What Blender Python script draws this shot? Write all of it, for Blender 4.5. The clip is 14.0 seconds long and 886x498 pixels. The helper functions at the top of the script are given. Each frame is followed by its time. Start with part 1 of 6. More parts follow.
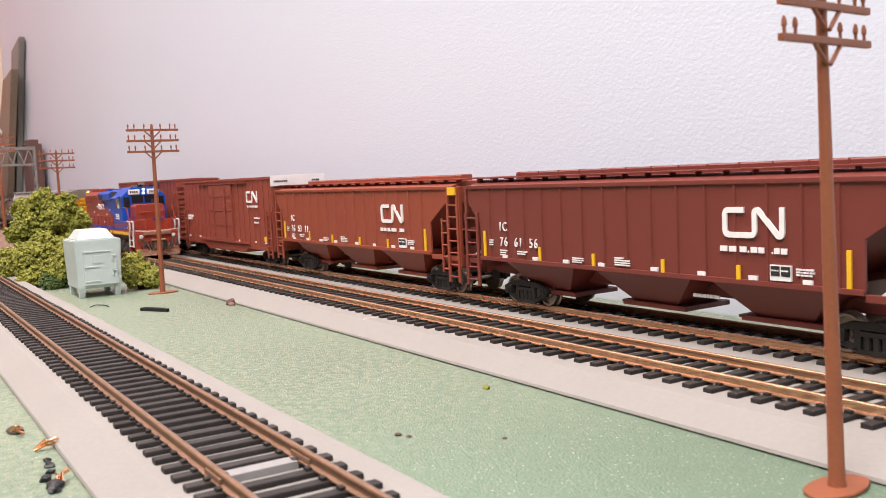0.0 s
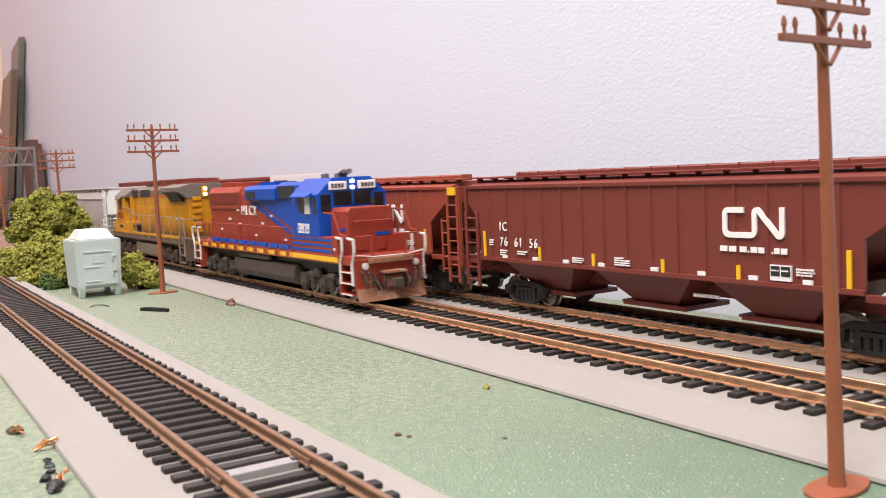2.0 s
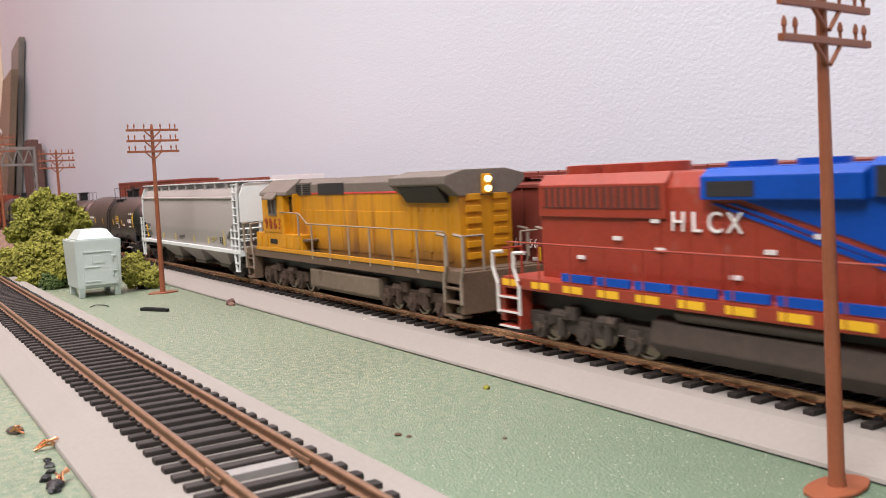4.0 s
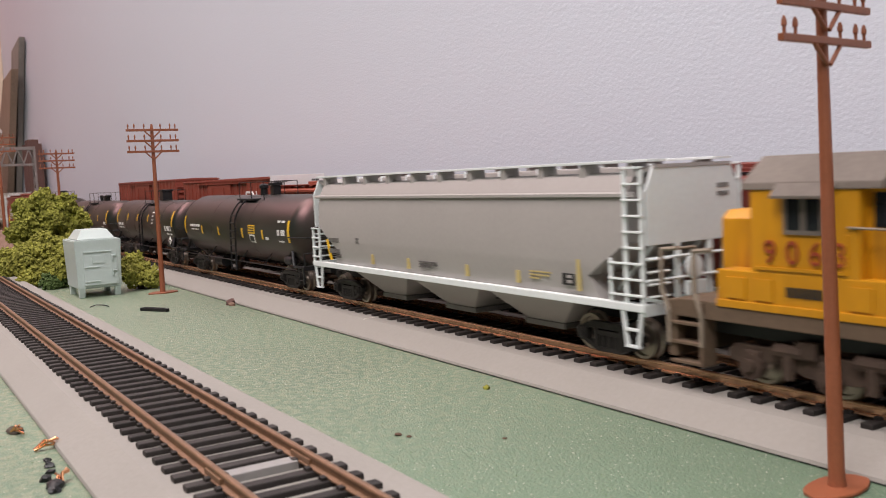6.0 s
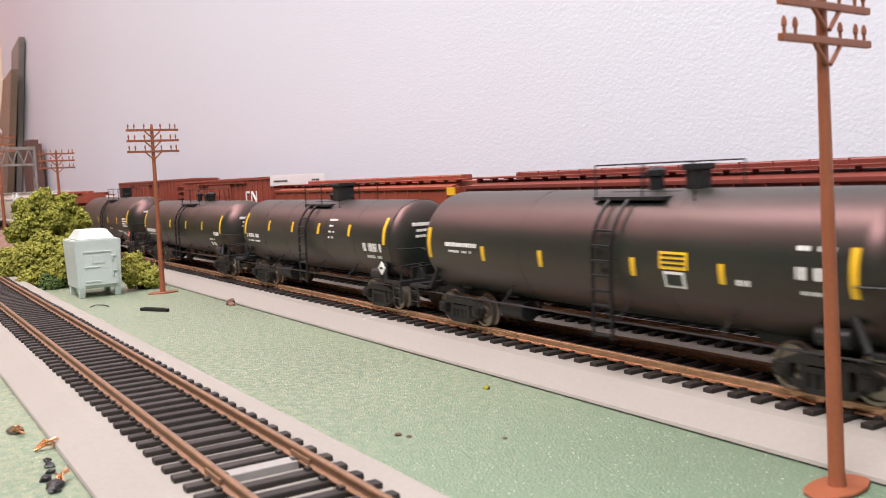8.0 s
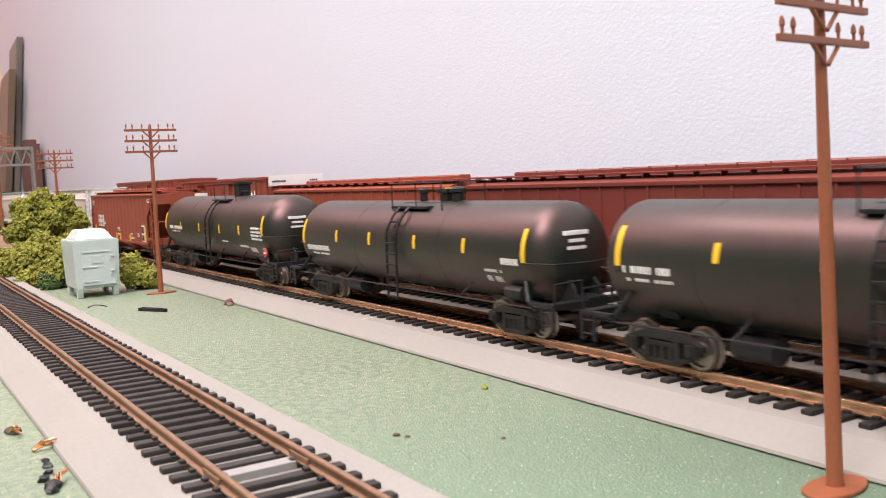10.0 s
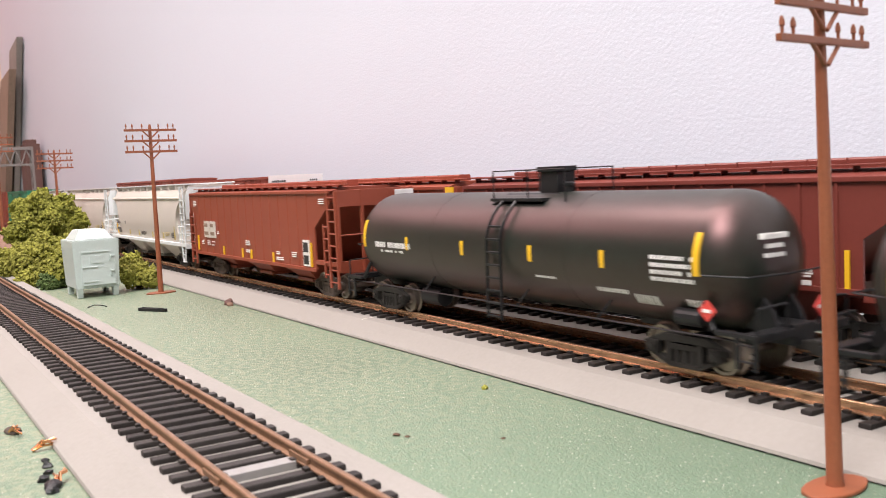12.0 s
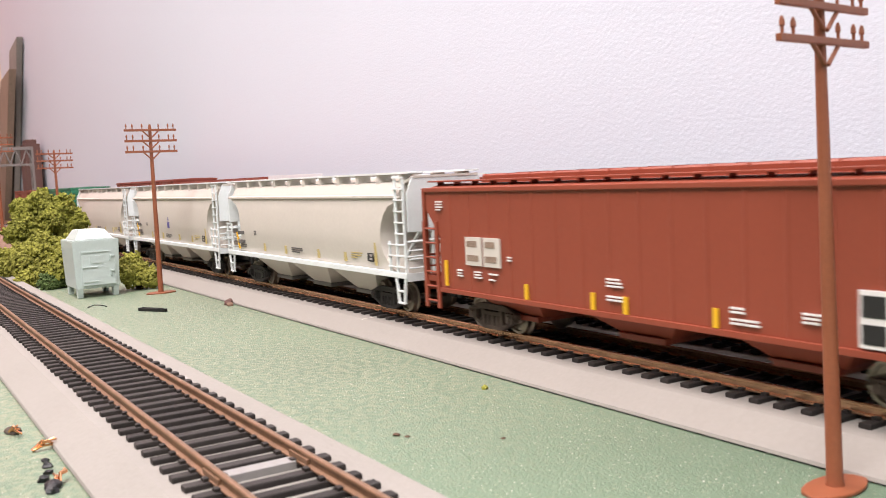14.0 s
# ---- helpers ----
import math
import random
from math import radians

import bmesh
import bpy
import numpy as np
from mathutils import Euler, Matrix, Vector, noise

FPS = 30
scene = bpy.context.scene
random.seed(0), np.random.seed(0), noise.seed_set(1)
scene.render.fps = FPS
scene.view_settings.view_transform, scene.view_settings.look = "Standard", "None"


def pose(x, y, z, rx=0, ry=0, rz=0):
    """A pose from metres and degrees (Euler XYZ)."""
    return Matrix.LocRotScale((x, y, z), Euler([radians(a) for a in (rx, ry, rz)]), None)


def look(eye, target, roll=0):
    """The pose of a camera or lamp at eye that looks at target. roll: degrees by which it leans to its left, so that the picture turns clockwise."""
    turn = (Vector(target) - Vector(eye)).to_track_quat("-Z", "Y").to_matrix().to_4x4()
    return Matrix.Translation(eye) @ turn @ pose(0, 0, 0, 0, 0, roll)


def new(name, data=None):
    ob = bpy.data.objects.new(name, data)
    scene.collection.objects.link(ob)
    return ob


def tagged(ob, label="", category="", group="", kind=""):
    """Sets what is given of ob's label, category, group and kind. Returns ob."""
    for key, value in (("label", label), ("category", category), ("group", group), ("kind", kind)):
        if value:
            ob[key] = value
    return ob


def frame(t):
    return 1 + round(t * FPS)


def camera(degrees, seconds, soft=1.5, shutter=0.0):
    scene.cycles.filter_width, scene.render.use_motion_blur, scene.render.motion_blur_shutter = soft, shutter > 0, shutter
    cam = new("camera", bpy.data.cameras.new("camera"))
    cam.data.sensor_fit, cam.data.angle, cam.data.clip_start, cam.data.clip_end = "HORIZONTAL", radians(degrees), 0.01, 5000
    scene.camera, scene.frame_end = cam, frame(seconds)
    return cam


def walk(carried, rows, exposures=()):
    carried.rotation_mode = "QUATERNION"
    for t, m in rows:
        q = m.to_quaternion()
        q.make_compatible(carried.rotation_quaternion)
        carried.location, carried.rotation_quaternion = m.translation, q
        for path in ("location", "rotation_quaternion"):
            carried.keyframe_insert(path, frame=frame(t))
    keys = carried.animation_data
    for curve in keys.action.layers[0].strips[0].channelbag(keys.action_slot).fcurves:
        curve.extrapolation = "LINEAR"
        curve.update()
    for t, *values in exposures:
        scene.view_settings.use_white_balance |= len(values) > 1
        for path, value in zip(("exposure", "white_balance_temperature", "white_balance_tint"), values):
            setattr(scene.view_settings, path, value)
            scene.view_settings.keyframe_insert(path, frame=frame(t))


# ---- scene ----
cam = camera(51.863, 14.0, soft=0.5, shutter=0.33)


def aim(turn):
    """The camera's pose: eye over the baseboard, looking along the tracks, turned right by so many degrees."""
    yaw, pitch = radians(32.094 + turn), radians(4.738)
    eye = Vector((0.0, 0.0, 0.0613))
    way = Vector((-math.cos(yaw) * math.cos(pitch), math.sin(yaw) * math.cos(pitch), -math.sin(pitch)))
    return look(eye, eye + way, -2.705)


cam.data.dof.use_dof, cam.data.dof.focus_distance, cam.data.dof.aperture_fstop = True, 0.36, 52.0
walk(cam, [(0.0, aim(0)), (8.3, aim(0)), (9.3, aim(0.055)), (10.2, aim(0.11)), (14.0, aim(0.11))],
     exposures=[(0.0, 0.0), (3.2, 0.0), (4.4, -0.35), (5.3, -0.58), (6.6, -0.56), (7.0, -0.46), (7.6, -0.14), (8.2, 0.0), (10.3, 0.05), (14.0, 0.05)])

# ---- light: a room lit by ceiling panels ----
world = bpy.data.worlds.new("room_dark")
world.use_nodes = True
world.node_tree.nodes["Background"].inputs[0].default_value = (0.9, 0.92, 1.0, 1)
world.node_tree.nodes["Background"].inputs[1].default_value = 0.01
scene.world = world


def ceiling_lamp(name, x, y, z, sx, sy, watts, colour):
    data = bpy.data.lights.new(name, "AREA")
    data.shape, data.size, data.size_y, data.energy, data.color = "RECTANGLE", sx, sy, watts, colour
    ob = new(name, data)
    ob.matrix_world = look((x, y, z), (x, y, z - 1))
    return ob


ceiling_lamp("ceiling_panel_light", 0.32, -0.7, 1.33, 1.0, 0.6, 42.0, (1.0, 0.95, 0.945))
ceiling_lamp("ceiling_panel_light_middle", -0.6, -0.13, 1.33, 1.6, 0.5, 28.0, (1.0, 0.86, 0.84))
ceiling_lamp("ceiling_panel_light_far", -2.4, -0.6, 1.33, 1.8, 1.4, 24.0, (1.0, 0.60, 0.62))

# ---- materials ----
def mat(name, colour, rough=0.5, metal=0.0, vary=0.12, scale=60.0, fine=900.0, bump=0.1, depth=0.0002, spot=None, spot_at=0.62, coat=0.0, per_object=0.0, stretch=(1, 1, 1), spot_scale=None, gloss=0.5, sheen=(1, 1, 1), patch=None, patch_span=None, foot=None):
    """A painted or natural surface: two scales of mottling, optional stains, sprayed-on road dust (foot) and fine relief."""
    m = bpy.data.materials.new(name)
    m.use_nodes = True
    nt = m.node_tree
    bsdf = nt.nodes["Principled BSDF"]
    bsdf.inputs["Roughness"].default_value = rough
    bsdf.inputs["Metallic"].default_value = metal
    bsdf.inputs["Coat Weight"].default_value = coat
    bsdf.inputs["Specular IOR Level"].default_value = gloss
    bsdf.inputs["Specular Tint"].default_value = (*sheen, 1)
    co = nt.nodes.new("ShaderNodeTexCoord")
    mp = nt.nodes.new("ShaderNodeMapping")
    mp.inputs["Scale"].default_value = stretch
    nt.links.new(co.outputs["Object"], mp.inputs[0])

    def noise_tex(s, detail=4.0):
        n = nt.nodes.new("ShaderNodeTexNoise")
        n.inputs["Scale"].default_value, n.inputs["Detail"].default_value = s, detail
        nt.links.new(mp.outputs[0], n.inputs["Vector"])
        return n

    big, small = noise_tex(scale), noise_tex(fine, 3.0)
    add = nt.nodes.new("ShaderNodeMath")
    add.operation = "ADD"
    nt.links.new(big.outputs["Fac"], add.inputs[0])
    nt.links.new(small.outputs["Fac"], add.inputs[1])
    ramp = nt.nodes.new("ShaderNodeMapRange")
    ramp.inputs[1].default_value, ramp.inputs[2].default_value = 0.6, 1.4
    ramp.inputs[3].default_value, ramp.inputs[4].default_value = 1 - vary, 1 + vary
    nt.links.new(add.outputs[0], ramp.inputs[0])
    mul = nt.nodes.new("ShaderNodeVectorMath")
    mul.operation = "SCALE"
    mul.inputs[0].default_value = colour[:3]
    nt.links.new(ramp.outputs[0], mul.inputs["Scale"])
    out = mul.outputs[0]
    if per_object:
        info = nt.nodes.new("ShaderNodeObjectInfo")
        r2 = nt.nodes.new("ShaderNodeMapRange")
        r2.inputs[3].default_value, r2.inputs[4].default_value = 1 - per_object, 1 + per_object
        nt.links.new(info.outputs["Random"], r2.inputs[0])
        m2 = nt.nodes.new("ShaderNodeVectorMath")
        m2.operation = "SCALE"
        nt.links.new(out, m2.inputs[0])
        nt.links.new(r2.outputs[0], m2.inputs["Scale"])
        out = m2.outputs[0]
    if spot:
        st = noise_tex(spot_scale or scale * 2.3, 6.0)
        sr = nt.nodes.new("ShaderNodeMapRange")
        sr.inputs[1].default_value, sr.inputs[2].default_value = spot_at, spot_at + 0.12
        nt.links.new(st.outputs["Fac"], sr.inputs[0])
        mix = nt.nodes.new("ShaderNodeMix")
        mix.data_type = "RGBA"
        nt.links.new(sr.outputs[0], mix.inputs[0])
        nt.links.new(out, mix.inputs[6])
        mix.inputs[7].default_value = (*spot[:3], 1)
        out = mix.outputs[2]
    if patch:
        pt = noise_tex(patch[1], 3.0)
        pr = nt.nodes.new("ShaderNodeMapRange")
        pr.interpolation_type = "SMOOTHSTEP"
        pr.inputs[1].default_value, pr.inputs[2].default_value, pr.inputs[4].default_value = 0.40, 0.62, patch[2]
        nt.links.new(pt.outputs["Fac"], pr.inputs[0])
        pm = nt.nodes.new("ShaderNodeMix")
        pm.data_type = "RGBA"
        fac = pr.outputs[0]
        # patch grows from nothing to full between two x positions
        if patch_span:
            sx = nt.nodes.new("ShaderNodeSeparateXYZ")
            nt.links.new(co.outputs["Object"], sx.inputs[0])
            sm = nt.nodes.new("ShaderNodeMapRange")
            sm.interpolation_type = "SMOOTHSTEP"
            sm.inputs[1].default_value, sm.inputs[2].default_value = patch_span
            nt.links.new(sx.outputs[0], sm.inputs[0])
            both = nt.nodes.new("ShaderNodeMath")
            both.operation = "MULTIPLY"
            nt.links.new(fac, both.inputs[0])
            nt.links.new(sm.outputs[0], both.inputs[1])
            fac = both.outputs[0]
        nt.links.new(fac, pm.inputs[0])
        nt.links.new(out, pm.inputs[6])
        pm.inputs[7].default_value = (*patch[0], 1)
        out = pm.outputs[2]
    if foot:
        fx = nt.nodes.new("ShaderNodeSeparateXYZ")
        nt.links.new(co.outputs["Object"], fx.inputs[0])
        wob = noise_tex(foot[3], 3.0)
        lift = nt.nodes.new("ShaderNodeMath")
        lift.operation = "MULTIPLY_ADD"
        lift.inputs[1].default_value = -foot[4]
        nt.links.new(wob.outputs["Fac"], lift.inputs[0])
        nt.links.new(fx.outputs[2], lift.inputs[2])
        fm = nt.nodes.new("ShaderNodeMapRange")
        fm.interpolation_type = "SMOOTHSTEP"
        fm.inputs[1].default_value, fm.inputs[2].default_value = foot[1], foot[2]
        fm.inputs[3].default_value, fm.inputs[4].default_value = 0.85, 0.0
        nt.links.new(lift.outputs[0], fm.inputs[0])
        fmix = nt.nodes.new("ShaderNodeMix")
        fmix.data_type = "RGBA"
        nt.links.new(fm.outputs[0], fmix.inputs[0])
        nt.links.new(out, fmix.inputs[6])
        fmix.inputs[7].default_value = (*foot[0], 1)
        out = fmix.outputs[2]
    nt.links.new(out, bsdf.inputs["Base Color"])
    if bump:
        bp = nt.nodes.new("ShaderNodeBump")
        bp.inputs["Strength"].default_value, bp.inputs["Distance"].default_value = bump, depth
        nt.links.new(small.outputs["Fac"], bp.inputs["Height"])
        nt.links.new(bp.outputs[0], bsdf.inputs["Normal"])
    return m


M_WALL = mat("painted_plaster", (0.665, 0.71, 0.795), 0.5, 0, 0.02, 3, 640, 0.32, 0.0005, stretch=(1, 1, 1.25))
M_CREAM = mat("cream_paint", (0.75, 0.62, 0.48), 0.6, 0, 0.03, 3, 200, 0.3)
M_CEIL = mat("ceiling_paint", (0.8, 0.78, 0.75), 0.8, 0, 0.02, 3, 100, 0.2)
# for walls out of view: made dark to shape the tanks' reflections
M_DARKWALL = mat("unseen_dark_wall", (0.075, 0.08, 0.078), 0.6, 0, 0.2, 4, 60, 0.2)
M_FLOOR = mat("room_floor", (0.10, 0.09, 0.08), 0.5, 0, 0.2, 4, 60, 0.2)
# paler patches set in with distance along the board
M_GREEN = mat("green_painted_board", (0.140, 0.208, 0.138), 0.42, 0, 0.30, 9, 1500, 1.0, 0.0005, spot=(0.36, 0.37, 0.26), spot_at=0.60, spot_scale=1100.0, patch=((0.262, 0.282, 0.195), 420.0, 0.9), patch_span=(-0.10, -0.26))
M_BED = mat("grey_foam_roadbed", (0.262, 0.245, 0.222), 0.85, 0, 0.05, 30, 700, 0.4, 0.0003)
M_TIE = mat("black_plastic_ties", (0.028, 0.024, 0.022), 0.6, 0, 0.3, 200, 1500, 0.4, 0.0002, per_object=0.25, gloss=0.3)
M_RAIL = mat("weathered_brass_rail", (0.62, 0.37, 0.22), 0.25, 0.72, 0.22, 120, 900, 0.15, spot=(0.27, 0.15, 0.085), spot_at=0.68)
M_RAILFRONT = mat("rust_brown_rail", (0.215, 0.122, 0.07), 0.4, 0.25, 0.25, 120, 900, 0.2)
M_POLE = mat("brown_plastic_pole", (0.25, 0.078, 0.035), 0.45, 0, 0.12, 90, 1200, 0.15)
M_OXIDE = mat("oxide_red_paint", (0.165, 0.034, 0.024), 0.5, 0, 0.06, 40, 900, 0.1)
M_OXIDE2 = mat("mineral_red_paint", (0.265, 0.056, 0.029), 0.5, 0, 0.06, 40, 900, 0.1)
M_BOXRED = mat("boxcar_red_paint", (0.25, 0.052, 0.031), 0.5, 0, 0.07, 40, 900, 0.1)
M_WHITEP = mat("white_print", (0.8, 0.78, 0.76), 0.5, 0, 0.05, 80, 900, 0)
M_YELLOWP = mat("yellow_print", (0.78, 0.46, 0.02), 0.45, 0, 0.05, 80, 900, 0)
M_BLACKP = mat("black_print", (0.02, 0.02, 0.02), 0.5, 0, 0.05, 80, 900, 0)
M_REDP = mat("red_print", (0.6, 0.06, 0.05), 0.5, 0, 0.05, 80, 900, 0)
M_BLACK = mat("satin_black_plastic", (0.013, 0.013, 0.014), 0.45, 0, 0.2, 80, 900, 0.1, gloss=0.35)
M_TRUCK = mat("truck_black", (0.022, 0.020, 0.018), 0.55, 0, 0.3, 150, 900, 0.2, gloss=0.25)
M_DUSTY = mat("dusty_brown_truck", (0.075, 0.055, 0.042), 0.8, 0, 0.35, 150, 900, 0.3)
M_WHEEL = mat("turned_metal_wheel", (0.30, 0.25, 0.21), 0.32, 0.85, 0.2, 200, 900, 0.1)
M_BOX = mat("grey_moulded_plastic", (0.50, 0.57, 0.55), 0.35, 0, 0.05, 60, 800, 0.15)

# ---- mesh helpers; sizes in millimetres ----
def box(bm, x0, x1, y0, y1, z0, z1, bevel=0.0):
    vs = [bm.verts.new((x, y, z)) for x in (x0, x1) for y in (y0, y1) for z in (z0, z1)]
    fs = [bm.faces.new([vs[i] for i in f]) for f in ((0, 1, 3, 2), (4, 6, 7, 5), (0, 4, 5, 1), (2, 3, 7, 6), (0, 2, 6, 4), (1, 5, 7, 3))]
    if bevel:
        es = {e for f in fs for e in f.edges}
        bmesh.ops.bevel(bm, geom=list(es), offset=bevel, segments=2, profile=0.6, affect="EDGES")


def prism(bm, outline, a, b, axis="y", bevel=0.0):
    """An outline of (x, z) drawn out along y from a to b; axis x: an outline of (y, z) along x; axis z: of (x, y) along z."""
    def at(p, d):
        return (p[0], d, p[1]) if axis == "y" else (d, p[0], p[1]) if axis == "x" else (p[0], p[1], d)
    A = [bm.verts.new(at(p, a)) for p in outline]
    B = [bm.verts.new(at(p, b)) for p in outline]
    n = len(outline)
    fs = [bm.faces.new(A), bm.faces.new(B[::-1])]
    fs += [bm.faces.new((A[i], B[i], B[(i + 1) % n], A[(i + 1) % n])) for i in range(n)]
    bmesh.ops.recalc_face_normals(bm, faces=fs)
    if bevel:
        es = {e for f in fs for e in f.edges}
        bmesh.ops.bevel(bm, geom=list(es), offset=bevel, segments=2, profile=0.6, affect="EDGES")


def rod(bm, p, q, r, seg=8, r2=None):
    """A round bar from p to q."""
    p, q = Vector(p), Vector(q)
    turn = (q - p).to_track_quat("Z", "Y").to_matrix()
    r2 = r if r2 is None else r2
    rings = []
    for c, rr in ((p, r), (q, r2)):
        rings.append([bm.verts.new(c + turn @ Vector((rr * math.cos(2 * math.pi * i / seg), rr * math.sin(2 * math.pi * i / seg), 0))) for i in range(seg)])
    for i in range(seg):
        j = (i + 1) % seg
        bm.faces.new((rings[0][i], rings[0][j], rings[1][j], rings[1][i]))
    bm.faces.new(rings[0][::-1])
    bm.faces.new(rings[1])


def pipe(bm, points, r, seg=6):
    for a, b in zip(points, points[1:]):
        rod(bm, a, b, r, seg)


def revolve(bm, prof, seg=32, axis="x", centre=(0, 0, 0)):
    """A profile of (along, radius) turned about an axis."""
    rings = []
    for a, r in prof:
        ring = []
        for i in range(seg):
            c, s = r * math.cos(2 * math.pi * i / seg), r * math.sin(2 * math.pi * i / seg)
            v = (a, c, s) if axis == "x" else (c, a, s) if axis == "y" else (c, s, a)
            ring.append(bm.verts.new(Vector(v) + Vector(centre)))
        rings.append(ring)
    fs = []
    for A, B in zip(rings, rings[1:]):
        for i in range(seg):
            j = (i + 1) % seg
            fs.append(bm.faces.new((A[i], A[j], B[j], B[i])))
    fs.append(bm.faces.new(rings[0][::-1]))
    fs.append(bm.faces.new(rings[-1]))
    bmesh.ops.recalc_face_normals(bm, faces=fs)


def loft(bm, prof, ends):
    """A hull along x: half a cross-section of (half width, z) from the bottom to the top; ends(z) gives where it stops at both ends."""
    rows = []
    for w, z in prof:
        a, b = ends(z)
        rows.append([bm.verts.new((a, -w, z)), bm.verts.new((b, -w, z)), bm.verts.new((b, w, z)), bm.verts.new((a, w, z))])
    fs = []
    for A, B in zip(rows, rows[1:]):
        for i in range(4):
            j = (i + 1) % 4
            fs.append(bm.faces.new((A[i], A[j], B[j], B[i])))
    fs.append(bm.faces.new(rows[0][::-1]))
    fs.append(bm.faces.new(rows[-1]))
    bmesh.ops.recalc_face_normals(bm, faces=fs)


def mesh_of(bm, name, material, smooth=False):
    bmesh.ops.scale(bm, vec=(0.001, 0.001, 0.001), verts=bm.verts)
    me = bpy.data.meshes.new(name)
    bm.to_mesh(me)
    bm.free()
    me.materials.append(material)
    if smooth:
        me.shade_smooth()
        me.set_sharp_from_angle(angle=radians(35))
    return me


def mmv(p):
    return Vector(p) * 0.001


def part(name, bm, material, parent=None, label="", at=(0, 0, 0), turn=(0, 0, 0), smooth=False):
    """Links a bmesh (or a mesh made before) as one object; at in millimetres, turn in degrees."""
    me = bm if isinstance(bm, bpy.types.Mesh) else mesh_of(bm, name, material, smooth)
    ob = new(name, me)
    if parent is not None:
        ob.parent = parent
    ob.matrix_basis = Matrix.LocRotScale(mmv(at), Euler([radians(a) for a in turn]), None)
    return tagged(ob, label=label) if label else ob


def base(name, at, label, category, group="", kind="", turn=(0, 0, 0)):
    ob = new(name)
    ob.empty_display_size = 0.01
    ob.matrix_basis = Matrix.LocRotScale(mmv(at), Euler([radians(a) for a in turn]), None)
    return tagged(ob, label, category, group, kind)


def words(text, size, material, parent, at, turn=(90, 0, 0), width=1.0, name="lettering", align="CENTER"):
    cu = bpy.data.curves.new(name, "FONT")
    cu.body, cu.size, cu.extrude, cu.align_x = text, size * 0.001 * 1.38, 0.0002, align
    cu.materials.append(material)
    ob = new(name, cu)
    ob.parent = parent
    ob.matrix_basis = Matrix.LocRotScale(mmv(at), Euler([radians(a) for a in turn]), (width, 1, 1))
    return ob


NEW = bmesh.new

# ---- the room and the baseboard ----
def setting(name, bm, material, label, category="room"):
    return tagged(part(name, bm, material), label, category, kind="structure")


bm = NEW(); box(bm, -3800, 900, 285, 385, -1100, 1350)
setting("wall_north", bm, M_WALL, "pale lilac wall with a rolled paint texture", "wall")
bm = NEW(); box(bm, -3900, -3800, -2500, 385, -1100, 1350)
setting("wall_west", bm, M_CREAM, "cream painted wall at the room's end", "wall")
# east and south walls are unseen; their dark colour keeps tank flanks from brightening
bm = NEW(); box(bm, 900, 1000, -2500, 385, -1100, 1350)
setting("wall_east", bm, M_DARKWALL, "unseen room wall, coloured dark to keep reflections down", "wall")
bm = NEW(); box(bm, -3900, 1000, -2600, -2500, -1100, 1350)
setting("wall_south", bm, M_DARKWALL, "unseen room wall, coloured dark to keep reflections down", "wall")
bm = NEW(); box(bm, -3900, 1000, -2600, 385, 1350, 1400)
setting("ceiling", bm, M_CEIL, "plain white painted ceiling", "ceiling")
bm = NEW(); box(bm, -3900, 1000, -2600, 385, -1150, -1100)
setting("floor", bm, M_FLOOR, "brown room floor", "floor")
bm = NEW()
box(bm, -3790, 500, -330, 284.5, -20, 0)
setting("ground", bm, M_GREEN, "green painted layout board speckled with fine turf", "ground")

# ---- roadbeds and tracks ----
MAIN, BACK, FRONT = 183.1, 226.6, 59.4
RAIL_Z = 9.0


def roadbed(name, y0, y1, s0, s1, label):
    bm = NEW()
    prism(bm, [(y0 + 0.9, 0), (y0 + 0.6, 0.3), (y0, 0.45), (y0 + 0.3, 1.2), (y0 + s0, 5.3), (y1 - s1, 5.3), (y1 - 0.4, 1.1), (y1, 0)], -3780, 450, "x")
    return setting(name, bm, M_BED, label, "roadbed")


roadbed("roadbed_main", 153.8, 262, 9.5, 12, "grey foam roadbed with bevelled shoulder under two tracks")
roadbed("roadbed_front", 33.0, 86.5, 9.0, 5.5, "grey foam roadbed with bevelled shoulders")


def tie_mesh():
    bm = NEW()
    box(bm, -1.45, 1.45, -14.7, 14.7, -1.5, 1.5, 0.35)
    for y in (-8.7, 8.7):
        for d in (-1.75, 1.75):
            box(bm, -0.8, 0.8, y + d - 0.55, y + d + 0.55, 1.5, 2.15)
    return mesh_of(bm, "tie", M_TIE)


TIE = tie_mesh()


def track(name, y, x0, x1, near0, near1, rail_material, label, rail_y=8.75):
    t = base(name, (0, y, 0), label, "railway track", kind="structure")
    rng = random.Random(name)
    for s in (-1, 1):
        bm = NEW()
        prof = [(-1.2, 6.5), (1.2, 6.5), (1.2, 6.8), (0.35, 7.1), (0.35, 8.1), (0.65, 8.3), (0.65, 8.62), (0.6, 8.8), (0.48, 8.93), (0.3, 9.0), (-0.3, 9.0), (-0.48, 8.93), (-0.6, 8.8), (-0.65, 8.62), (-0.65, 8.3), (-0.35, 8.1), (-0.35, 7.1), (-1.2, 6.8)]
        prism(bm, prof, x0, x1, "x")
        part("rail", bm, rail_material, t, at=(0, s * rail_y, 0), smooth=True)
    far = NEW()
    n0, n1 = int(x0 / 6.95), int(x1 / 6.95)
    for i in range(n0, n1):
        x = i * 6.95 + 2.2
        if near0 < x < near1:
            part("tie", TIE, None, t, at=(x, rng.uniform(-0.25, 0.25), 4.95), turn=(0, 0, rng.uniform(-0.5, 0.5)))
        else:
            box(far, x - 1.6, x + 1.6, -15, 15, 4.9, 6.5)
    tagged(part("distant_ties", far, M_TIE, t), kind="stuff")
    return t


